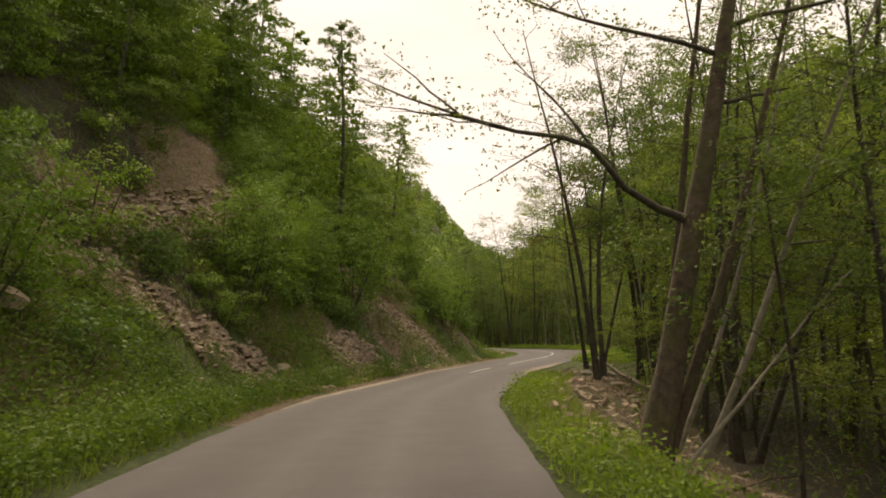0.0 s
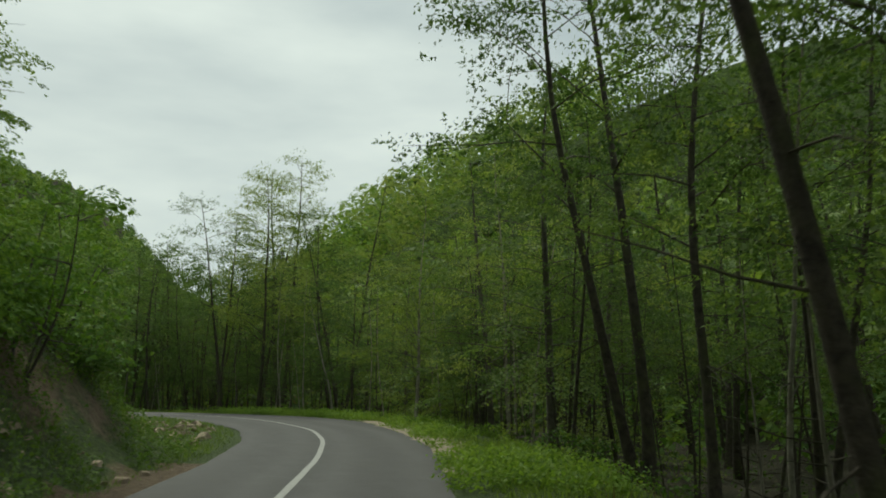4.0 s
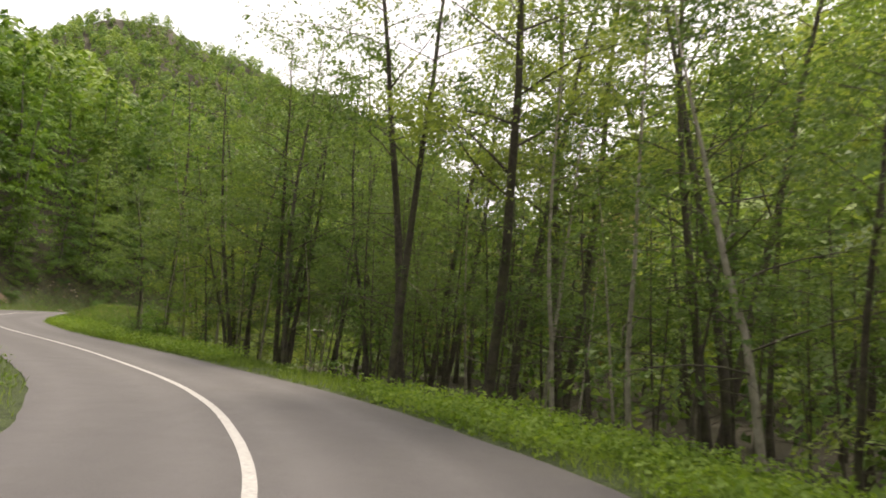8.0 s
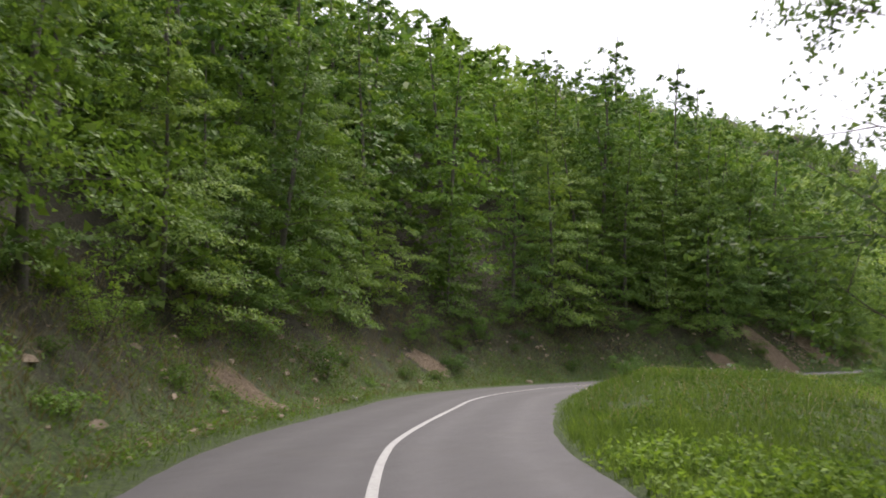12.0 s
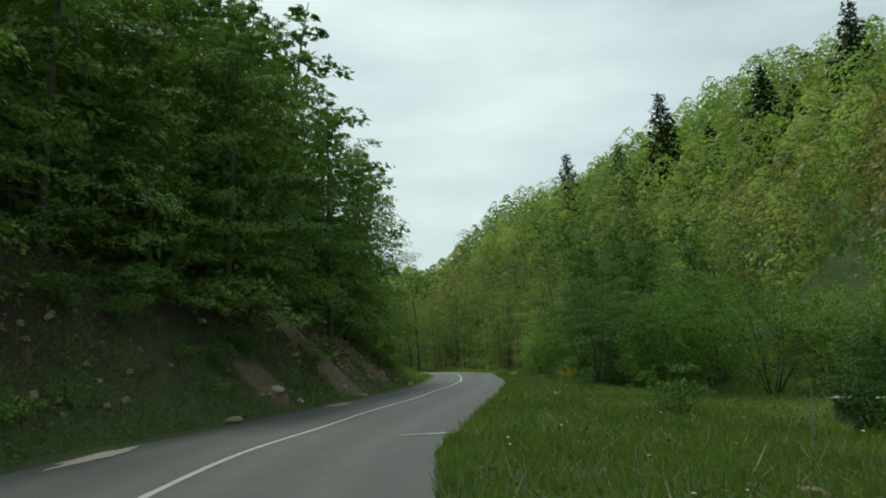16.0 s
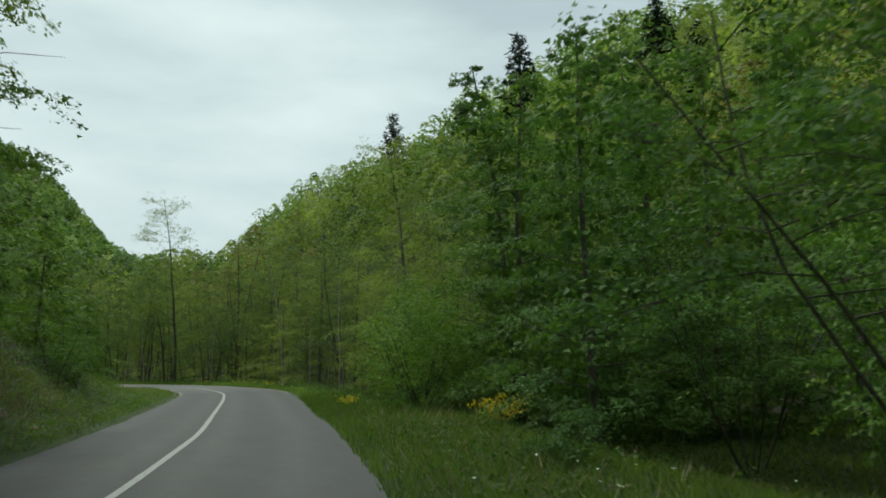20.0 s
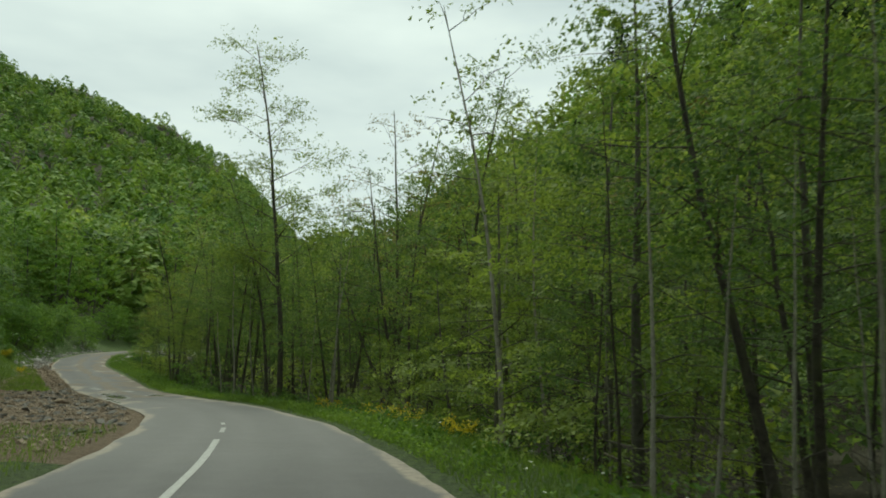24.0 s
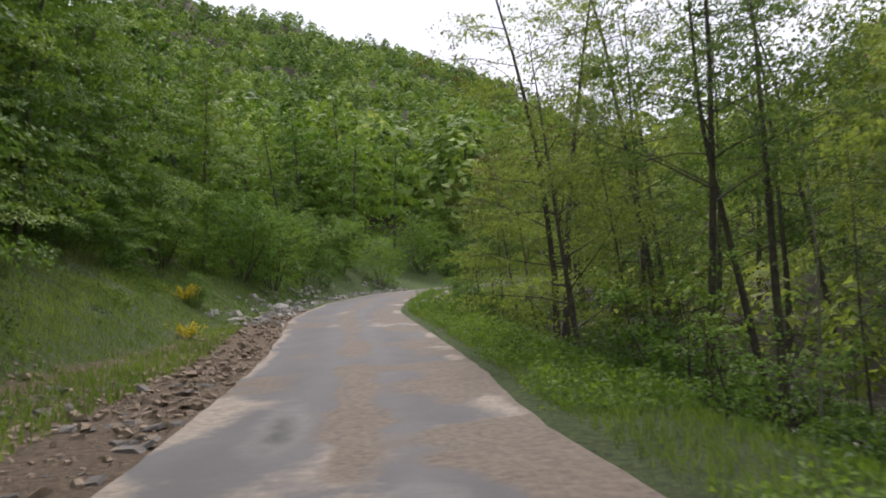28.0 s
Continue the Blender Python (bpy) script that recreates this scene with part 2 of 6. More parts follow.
def asphalt_material():
    m, nt, b = material("asphalt")
    grain, mid, big = noise_of(nt, 34, 6, 0.85), noise_of(nt, 1.6, 6, 0.7), noise_of(nt, 0.22, 3)
    col = ramp(nt, grain, [(0.32, (0.019, 0.019, 0.0195)), (0.70, (0.077, 0.073, 0.080))])
    col = mixed(nt, math2(nt, "MULTIPLY", mid, 0.45), col, (0.070, 0.067, 0.072))
    col = mixed(nt, math2(nt, "MULTIPLY", attribute(nt, "wear"), 0.30), col, (0.118, 0.114, 0.119))
    tc = nt.nodes.new("ShaderNodeTexCoord")
    st = nt.nodes.new("ShaderNodeMapping")
    st.inputs["Scale"].default_value = (1.9, 0.16, 1.0)
    nt.links.new(tc.outputs["Object"], st.inputs["Vector"])
    sn = node(nt, "ShaderNodeTexNoise", Scale=1.4, Detail=4.0, Roughness=0.65)
    nt.links.new(st.outputs["Vector"], sn.inputs["Vector"])
    col = mixed(nt, ramp(nt, sn.outputs["Fac"], [(0.40, (0, 0, 0)), (0.70, (0.26, 0.26, 0.26))]), col, mixed(nt, 1.0, col, (0.62, 0.60, 0.58), "MULTIPLY"))
    patch = nt.nodes.new("ShaderNodeMapRange")
    patch.inputs[1].default_value, patch.inputs[2].default_value, patch.inputs[4].default_value = 0.56, 0.66, 0.35
    nt.links.new(noise_of(nt, 0.55, 4), patch.inputs[0])
    col = mixed(nt, patch.outputs[0], col, (0.060, 0.056, 0.053))
    f = nt.nodes.new("ShaderNodeMapRange")
    f.inputs[1].default_value, f.inputs[2].default_value = 0.36, 0.66
    nt.links.new(math2(nt, "ADD", attribute(nt, "dirt"), math2(nt, "MULTIPLY", math2(nt, "SUBTRACT", mid, 0.5), 1.0)), f.inputs[0])
    dirt = ramp(nt, noise_of(nt, 7, 5, 0.7), [(0.3, (0.115, 0.092, 0.068)), (0.7, (0.300, 0.252, 0.196))])
    col = mixed(nt, f.outputs[0], col, dirt)
    g = nt.nodes.new("ShaderNodeMapRange")
    g.inputs[1].default_value, g.inputs[2].default_value, g.inputs[4].default_value = 0.2, 0.75, 0.26
    nt.links.new(math2(nt, "ADD", attribute(nt, "dust"), math2(nt, "MULTIPLY", math2(nt, "SUBTRACT", big, 0.5), 0.5)), g.inputs[0])
    col = mixed(nt, g.outputs[0], col, (0.27, 0.265, 0.262))
    h = nt.nodes.new("ShaderNodeMapRange")
    h.inputs[1].default_value, h.inputs[2].default_value = 0.30, 0.55
    nt.links.new(math2(nt, "ADD", attribute(nt, "mud"), math2(nt, "MULTIPLY", math2(nt, "SUBTRACT", mid, 0.5), 0.6)), h.inputs[0])
    col = mixed(nt, h.outputs[0], col, ramp(nt, noise_of(nt, 9, 5, 0.7), [(0.3, (0.050, 0.036, 0.025)), (0.7, (0.150, 0.115, 0.082))]))
    w = nt.nodes.new("ShaderNodeMapRange")
    w.inputs[1].default_value, w.inputs[2].default_value = 0.28, 0.72
    nt.links.new(math2(nt, "ADD", attribute(nt, "wet"), math2(nt, "MULTIPLY", math2(nt, "SUBTRACT", mid, 0.5), 0.75)), w.inputs[0])
    col = mixed(nt, math2(nt, "MULTIPLY", w.outputs[0], 0.85), col, (0.030, 0.027, 0.022))
    nt.links.new(col, b.inputs["Base Color"])
    dry = math2(nt, "ADD", 0.62, math2(nt, "MULTIPLY", mid, 0.25))
    nt.links.new(math2(nt, "SUBTRACT", dry, math2(nt, "MULTIPLY", w.outputs[0], 0.62)), b.inputs["Roughness"])
    b.inputs["Specular IOR Level"].default_value = 0.4
    relief = node(nt, "ShaderNodeBump", Distance=0.006)
    nt.links.new(math2(nt, "MULTIPLY", math2(nt, "SUBTRACT", 1.0, w.outputs[0]), 0.5), relief.inputs["Strength"])
    nt.links.new(grain, relief.inputs["Height"])
    nt.links.new(relief.outputs["Normal"], b.inputs["Normal"])
    return m


def speckle_material(name, dark, light, scale=6.0, rough=0.95, depth=0.03):
    m, nt, b = material(name)
    info = nt.nodes.new("ShaderNodeObjectInfo")
    geo = nt.nodes.new("ShaderNodeNewGeometry")
    f = math2(nt, "ADD", math2(nt, "MULTIPLY", noise_of(nt, scale, 6, 0.7), 0.7), math2(nt, "MULTIPLY", math2(nt, "ADD", info.outputs["Random"], geo.outputs["Random Per Island"]), 0.15))
    nt.links.new(ramp(nt, f, [(0.32, dark), (0.72, light)]), b.inputs["Base Color"])
    b.inputs["Roughness"].default_value = rough
    bump(nt, b, noise_of(nt, scale * 3, 5), 0.8, depth)
    return m


GROUND = ground_material()
ASPHALT = asphalt_material()
PAINT = speckle_material("road_paint", (0.18, 0.18, 0.175), (0.44, 0.44, 0.43), 14, 0.7, 0.004)
SAND = speckle_material("sandy_gravel", (0.15, 0.118, 0.085), (0.40, 0.335, 0.255), 5.0)
CRUST = speckle_material("pale_dust", (0.24, 0.205, 0.16), (0.47, 0.42, 0.35), 4.0)
STONE = speckle_material("ochre_stone", (0.145, 0.105, 0.068), (0.40, 0.322, 0.238), 7.0)
ROCK_GREY = speckle_material("grey_rock", (0.19, 0.175, 0.155), (0.50, 0.475, 0.430), 5.0)
SLAB = speckle_material("broken_asphalt", (0.060, 0.055, 0.050), (0.190, 0.175, 0.155), 8.0)


def water_material(name, colour, rough):
    m, nt, b = material(name)
    b.inputs["Base Color"].default_value = (*colour, 1)
    b.inputs["Roughness"].default_value = rough
    b.inputs["IOR"].default_value = 1.33
    bump(nt, b, noise_of(nt, 5, 3), 0.35, 0.03)
    return m


WATER = water_material("stream_water", (0.016, 0.017, 0.013), 0.08)
PUDDLE = water_material("puddle_water", (0.035, 0.034, 0.026), 0.03)


# ---- geometry helpers ----
def mesh_of(name, verts, faces, mat, smooth=False):
    """A mesh from arrays of corners and of faces (rows of 3 or 4)."""
    me = bpy.data.meshes.new(name)
    verts = np.asarray(verts, np.float32)
    groups = [np.asarray(f, np.int32) for f in (faces if isinstance(faces, list) else [faces]) if len(f)]
    sizes = np.concatenate([np.full(len(f), f.shape[1], np.int32) for f in groups])
    me.vertices.add(len(verts))
    me.vertices.foreach_set("co", verts.ravel())
    me.loops.add(int(sizes.sum()))
    me.loops.foreach_set("vertex_index", np.concatenate([f.ravel() for f in groups]))
    me.polygons.add(len(sizes))
    me.polygons.foreach_set("loop_start", np.concatenate([[0], np.cumsum(sizes)[:-1]]).astype(np.int32))
    me.polygons.foreach_set("use_smooth", np.full(len(sizes), smooth))
    me.materials.append(mat)
    me.update(calc_edges=True)
    me.validate()
    return me


def weights(me, **values):
    for name, v in values.items():
        a = me.attributes.new(name, "FLOAT", "POINT")
        a.data.foreach_set("value", np.asarray(v, np.float32))


def part(name, me, parent, label=""):
    ob = new(name, me)
    ob.parent = parent
    return tagged(ob, label)


def lattice(ix, iy, seed):
    h = (ix.astype(np.int64) * 374761393 + iy.astype(np.int64) * 668265263 + seed * 974711) & 0x7FFFFFFF
    h = ((h ^ (h >> 13)) * 1274126177) & 0x7FFFFFFF
    return ((h ^ (h >> 16)) & 0xFFFF) / 65535.0


def vnoise(x, y, size, seed=0):
    """Smooth noise between -1 and 1, of the given grain in metres."""
    x, y = np.asarray(x, float) / size, np.asarray(y, float) / size
    ix, iy = np.floor(x), np.floor(y)
    fx, fy = x - ix, y - iy
    fx, fy = fx * fx * (3 - 2 * fx), fy * fy * (3 - 2 * fy)
    a, b = lattice(ix, iy, seed), lattice(ix + 1, iy, seed)
    c, d = lattice(ix, iy + 1, seed), lattice(ix + 1, iy + 1, seed)
    return ((a * (1 - fx) + b * fx) * (1 - fy) + (c * (1 - fx) + d * fx) * fy) * 2 - 1


def smoothed(v, n):
    k = np.hanning(n + 2)[1:-1]
    p = np.concatenate([2 * v[0] - v[1:n // 2 + 1][::-1], v, 2 * v[-1] - v[-n // 2:-1][::-1]])
    return np.convolve(p, k / k.sum(), "same")[n // 2:n // 2 + len(v)]


# ---- the road's line: y, x of the painted line, width to the left and to the right of it, height ----
ROAD = np.array([
    (-60, -1.6, 2.3, 2.3, 0), (-20, -1.3, 2.3, 2.3, 0), (0, -1.2, 2.25, 2.3, 0), (12, -1.2, 2.2, 2.2, 0), (18, -1.05, 2.15, 2.2, 0), (24, -.1, 2.0, 2.2, 0),
    (30, 1.0, 1.9, 2.2, 0), (36, 2.7, 1.9, 2.2, 0), (40.5, 4.0, 2.1, 2.3, 0), (46, 5.65, 2.1, 2.4, 0), (51.5, 6.95, 2.2, 2.6, 0),
    (57, 7.75, 2.3, 2.7, 0), (63, 7.65, 2.4, 3.5, 0), (66, 7.35, 2.4, 3.5, 0), (70, 6.6, 2.4, 3.5, 0), (74.5, 4.95, 2.4, 3.0, 0),
    (78, 3.1, 2.4, 2.8, 0), (81, 1.05, 2.4, 2.6, 0), (85, -1.75, 2.4, 2.5, 0), (89, -4.95, 2.4, 2.4, 0), (92.2, -7.6, 2.4, 2.5, 0),
    (95, -9.8, 2.5, 2.5, 0), (101, -13.75, 2.6, 2.6, 0), (105.5, -16.5, 2.8, 2.7, 0), (110, -18.4, 2.9, 2.7, 0), (114, -19.95, 2.9, 2.7, 0),
    (118.5, -21.75, 3.1, 2.9, 0), (123, -22.9, 3.2, 3.0, 0), (128, -23.3, 3.2, 3.1, 0), (133, -23.0, 3.1, 3.1, 0), (139.3, -22.0, 3.2, 3.2, 0),
    (143.2, -21.2, 3.1, 3.2, 0), (148, -19.5, 2.9, 3.2, 0), (152, -18.3, 2.8, 3.2, 0), (156, -16.85, 2.6, 3.1, 0), (160, -15.35, 2.5, 3.0, 0),
    (165, -13.85, 2.4, 3.0, 0), (171, -11.9, 2.4, 3.0, 0), (175, -10.6, 2.4, 2.9, 0), (183, -8.35, 2.4, 2.8, 0), (190, -6.8, 2.3, 2.8, 0),
    (199, -4.8, 2.2, 3.0, 0), (207.5, -3.1, 2.1, 3.2, 0), (212, -2.6, 2.0, 3.2, 0), (218, -2.25, 1.9, 3.0, 0), (226, -2.15, 2.0, 2.5, 0),
    (232, -2.75, 2.0, 2.1, 0), (236.3, -3.5, 2.2, 2.2, 0), (240, -4.4, 2.2, 2.2, 0), (248.4, -6.8, 2.1, 2.1, 0), (255.5, -8.75, 2.1, 2.1, 0.02),
    (262, -10.5, 2.2, 2.3, 0.12), (273, -13.3, 2.3, 2.5, 0.65), (286, -17.2, 2.3, 2.3, 1.7), (296, -18.6, 2.3, 2.3, 2.5), (306, -18.2, 2.3, 2.3, 3.2),
    (316, -15.5, 2.3, 2.3, 3.7), (324, -11.0, 2.3, 2.3, 4.1), (330, -5.0, 2.3, 2.3, 4.4)])
RY = np.arange(-60, 330.01, 0.5)
RX = smoothed(np.interp(RY, ROAD[:, 0], ROAD[:, 1]), 13)
WL, WR, RZ = (smoothed(np.interp(RY, ROAD[:, 0], ROAD[:, k]), 13) for k in (2, 3, 4))
TX, TY = np.gradient(RX), np.gradient(RY)
TL = np.hypot(TX, TY)
NX, NY = TY / TL, -TX / TL


def along(x, y):
    """For places on the plan: the nearest station's number and the distance from the line (right of it positive)."""
    x, y = np.asarray(x, float).ravel(), np.asarray(y, float).ravel()
    idx, off = np.zeros(len(x), int), np.zeros(len(x))
    for i in range(0, len(x), 20000):
        j = slice(i, i + 20000)
        dx, dy = x[j, None] - RX[::2], y[j, None] - RY[::2]
        k = np.argmin(dx * dx + dy * dy, 1) * 2
        idx[j] = k
        ddx, ddy = x[j] - RX[k], y[j] - RY[k]
        off[j] = np.sign(ddx * NX[k] + ddy * NY[k]) * np.hypot(ddx, ddy)
    return idx, off


# left of the road: y, verge, bank's slope and height, hill's slope and height
LEFT = np.array([
    (-60, 1.6, 1.2, 6, .9, 45), (8, 1.8, 1.1, 6, .9, 45), (16, 1.5, 1.3, 7, .9, 45), (25, 1.0, 1.5, 8, .9, 42), (36, .9, 1.25, 5, .85, 32), (46, 1.0, 1.0, 3, .7, 20), (53, 2.5, .5, 1.5, .4, 10), (60, 9, .35, 1.2, .35, 10),
    (68, 9, .4, 1.4, .4, 18), (76, 3.0, .6, 2, .7, 34), (85, 1.4, .75, 2.4, .85, 50), (110, 1.3, .85, 2.8, .88, 54), (140, 1.1, .95, 3, .88, 52), (160, .9, 1.1, 4, .92, 46),
    (174, .9, 1.05, 4, .9, 34), (184, 1.0, .9, 3.0, .75, 22), (194, 1.2, .7, 2.2, .55, 13), (206, 1.6, .5, 1.4, .4, 8), (216, 3, .3, .9, .30, 7), (226, 3.2, .25, .8, .32, 10), (240, 4.6, .6, 2.4, .5, 16), (262, 4.2, .75, 3.4, .55, 20), (290, 1.8, .7, 2.8, .42, 16), (330, 2, .6, 2.6, .4, 16)])
# right of the road: y, verge, drop and its run, width of the valley's floor, hill's slope and height
RIGHT = np.array([
    (-60, 1.0, 1.6, 3.5, 30, .3, 26), (8, .9, 1.3, 2.6, 30, .3, 26), (24, 1.8, .9, 4, 30, .3, 26), (34, 2.0, .9, 4, 30, .3, 26), (46, 2.6, 1.6, 3.5, 30, .3, 26), (70, 2.0, 1.7, 3, 30, .35, 30), (82, 2.0, 1.7, 1.6, 31, .4, 40),
    (99, 2.3, 1.6, 1.5, 34, .45, 50), (104, 2.8, 1.5, 2.5, 36, .7, 80), (112, 5, 1.0, 6, 36, .84, 95), (135, 6, .9, 7, 32, .87, 95), (160, 4, .9, 6, 25, .88, 95), (178, 3, .8, 4, 20, .95, 100),
    (192, 2.8, .8, 4, 18, .95, 100), (208, 1.8, 1.3, 3, 19, .95, 100), (225, 1.8, 1.7, 3, 20, .95, 100), (250, 1.5, 1.8, 3, 20, 1.0, 100), (275, 2.0, 1.7, 4, 20, 1.0, 100), (330, 2.5, 1.5, 5, 22, .9, 90)])
RIDGE = np.array([(-1500, 40), (-700, 90), (-520, 200), (-400, 280), (-280, 248), (-155, 211), (-90, 188), (-10, 143), (33, 88), (95, 57), (260, 42), (500, 90), (1500, 150)])


def ground(x, y):
    """Height of the ground, before the small roughness near the road is taken off."""
    shape = np.shape(x)
    x, y = np.asarray(x, float).ravel(), np.asarray(y, float).ravel()
    k, s = along(x, y)
    yk = RY[k]
    lv, lb, lh, ls, lm = (np.interp(yk, LEFT[:, 0], LEFT[:, c]) for c in range(1, 6))
    rv, rd, rr, rw, rs, rm = (np.interp(yk, RIGHT[:, 0], RIGHT[:, c]) for c in range(1, 7))
    n1, n2, n3 = vnoise(x, y, 9, 1), vnoise(x, y, 2.6, 2), vnoise(x, y, 38, 3)
    d = -s - WL[k]
    bank = np.clip((d - lv) * (lb + .12 * n1), 0, lh)
    hill = np.clip(d - lv - lh / lb, 0, None) * (ls + .08 * n3)
    hill = lm * (1 - np.exp(-hill / lm))
    zl = np.clip(d, 0, lv) * .04 + bank + hill + np.clip((d - lv) / 4, 0, 1) * (.35 * n1 + .22 * n2)
    d = s - WR[k]
    q = np.clip((d - rv) / rr, 0, 1)
    hill = np.clip(d - rw, 0, None) * (rs + .07 * n3)
    hill = rm * (1 - np.exp(-hill / rm))
    zr = -.04 * np.clip(d, 0, rv) - rd * q * q * (3 - 2 * q) + hill + np.clip((d - rv) / 3, 0, 1) * (.18 * n1 + .12 * n2)
    zr += 1.0 * np.exp(-((yk - 118) / 9.5) ** 2) * np.interp(d, [.2, 2.4, 13, 22], [0, 1, 1, 0])
    z = np.where(s < 0, zl, zr)
    inside = np.minimum(s + WL[k], WR[k] - s)
    z += np.interp(inside, [-.8, -.1, .1, .8], [-.005, -.035, -.045, -.11]) + RZ[k]
    far = np.clip((y - 400) / 480, 0, 1.15) * np.interp(x, RIDGE[:, 0], RIDGE[:, 1]) * (1 + .05 * n3)
    back = np.clip((-70 - y) / 300, 0, 1) * (70 + 20 * n3)
    return np.maximum(np.maximum(z, np.where(y > 400, far, -9)), np.where(y < -70, back, -9)).reshape(shape)


def spot(y, d, side):
    """The place d metres beyond the road's edge at station y; side -1 is left, 1 right."""
    k = int(np.clip(round((y + 60) * 2), 0, len(RY) - 1))
    s = (WR[k] + d) if side > 0 else -(WL[k] + d)
    return RX[k] + NX[k] * s, RY[k] + NY[k] * s


# ---- ground ----
GX = np.unique(np.concatenate([-np.geomspace(46, 1600, 42), np.arange(-46, 30, .72), np.geomspace(30, 1600, 46)]))
GY = np.unique(np.concatenate([-np.geomspace(12, 900, 26), np.arange(-12, 300, .72), np.geomspace(300, 1900, 54)]))
gx, gy = np.meshgrid(GX, GY)
gz = ground(gx, gy)
nx_, ny_ = len(GX), len(GY)
gi = np.arange(nx_ * ny_).reshape(ny_, nx_)
quads = np.stack([gi[:-1, :-1], gi[:-1, 1:], gi[1:, 1:], gi[1:, :-1]], -1).reshape(-1, 4)
ground_me = mesh_of("ground", np.stack([gx, gy, gz], -1).reshape(-1, 3), quads, GROUND, True)
gk, gs = along(gx, gy)
gky = RY[gk]
slope_z = np.hypot(*np.gradient(gz, GY, GX)).ravel()
dl, dr = -gs - WL[gk], gs - WR[gk]
rv_ = np.interp(gky, RIGHT[:, 0], RIGHT[:, 1])
meadow = np.exp(-(((gky - 136) / 26) ** 4))
w_grass = np.where(gs > 0, np.clip(1.25 - (dr - rv_ - .6) / 1.6, 0, 1) * .95, np.clip(1.15 - (dl - 1.6) / 2.6, .28, 1))
w_grass = np.maximum(w_grass, np.where((gs > 0) & (dr < np.interp(gky, RIGHT[:, 0], RIGHT[:, 4])), meadow, 0))
w_grass = np.where((gs < 0) & (gky < 50) & (dl > 2.6), .42, w_grass)
w_grass = np.where((gs > 0) & (gky > 101) & (gky < 116) & (dr < 9), .95, w_grass)
w_grass = np.where((gs > 0) & (gky > 103) & (gky < 166) & (dr < 21), 1.0, w_grass)
w_grass = np.where((gs > 0) & (gky > 162) & (gky < 204) & (dr < 15), .95, w_grass)
w_grass = np.where((gs > 0) & (dr > 22) & (gky > 100), .9, w_grass)
w_grass = np.where((gs > 0) & (gky < 34), w_grass * .75, w_grass)
w_grass = np.where((gs < 0) & (gky > 200) & (dl < 14), .95, w_grass)
n_s = vnoise(gx.ravel(), gy.ravel(), 6, 9) * .5 + vnoise(gx.ravel(), gy.ravel(), 2.2, 10) * .35
w_soil = np.where((gs < 0) & (dl > 1.0) & (dl < 11), np.clip((slope_z - .6) * .5 + n_s * .75 - .22, 0, 1), 0)
w_soil = np.where((gs < 0) & (gky < 46) & (dl > 1.5) & (dl < 9), np.clip(w_soil + .12 + n_s * .5, 0, 1), w_soil)
SCARS = ((95.5, 1.8, 2.0, 1.4, .5), (155.5, 1.8, .9, .9, .5), (172.0, 3.0, 2.2, 2.4, .5), (163.5, 2.1, 1.8, 1.9, .6), (112, 2.0, .8, .8, .5), (128, 2.6, 1.2, 1.0, .5),
    (18.2, 2.6, 1.1, 2.4, 1.6), (18.4, 5.0, 1.9, .9, .3), (24.4, 5.5, 1.8, 1.1, 0.), (21.8, 4.7, 1.3, .7, 0.), (34.0, 2.9, 1.5, 2.4, 1.9), (30.0, 5.0, 2.8, .9, .4), (27.0, 1.5, 2.2, .6, .3))


def bare(y, d):
    """How far a place on the left bank belongs to one of the bare soil scars, which run down it aslant."""
    return sum(np.exp(-((y - sy + (d - sd_) * sl_) / ry_) ** 2 - ((d - sd_) / rd_) ** 2) for sy, sd_, ry_, rd_, sl_ in SCARS)


w_soil = np.where(gs < 0, np.maximum(w_soil, 1.45 * bare(gky, dl) + n_s * .6 - .12), w_soil)
w_soil = np.where((gs < 0) & (gky > 13) & (gky < 46) & (dl < .7), .75 + n_s * .6, w_soil)
w_soil = np.where((gs > 0) & (gky > 8) & (gky < 32) & (dr > .8) & (dr < 4.5), .55 + n_s * .6, w_soil)
w_soil = np.where((gs < 0) & (gky > 218) & (gky < 292), np.maximum(w_soil, 1.1 - np.clip((dl - np.interp(gky, [218, 226, 262, 280, 292], [.3, 4.2, 4.0, 1.6, .6])) / 1.2, -.1, 1.1) + n_s * .3), w_soil)
w_grass = np.where((gs < 0) & (gky > 46) & (gky < 200) & (dl > 1.3), np.clip(.56 - (dl - 1.8) * .10, .1, 1), w_grass)
weights(ground_me, grass=w_grass, soil=w_soil)
tagged(new("ground", ground_me), "grassy verges, soil banks and leaf litter of the valley floor", "ground", kind="structure")

# ---- road ----
ks = np.arange(0, len(RY))
cross = np.linspace(0, 1, 25)
jl = .05 * vnoise(RY, RY * 0, 2.9, 21) + .03 * vnoise(RY, RY * 0, .7, 22)
jr = .05 * vnoise(RY, RY * 0, 2.9, 23) + .03 * vnoise(RY, RY * 0, .7, 24)
left_e, right_e = -(WL + jl), WR + jr
so = left_e[:, None] + (right_e - left_e)[:, None] * cross
vx, vy = RX[:, None] + NX[:, None] * so, RY[:, None] + NY[:, None] * so
camber = .035 * (1 - ((so + .1) / 3.0) ** 2).clip(0, 1)
rough = np.clip((RY - 228) / 12, 0, 1)[:, None] * (.010 * vnoise(vx, vy, 1.6, 31) + .006 * vnoise(vx, vy, .6, 32))
vz = RZ[:, None] + camber - .03 + rough
n = len(cross)
ri = np.arange(len(RY) * n).reshape(-1, n)
rq = np.stack([ri[:-1, :-1], ri[:-1, 1:], ri[1:, 1:], ri[1:, :-1]], -1).reshape(-1, 4)
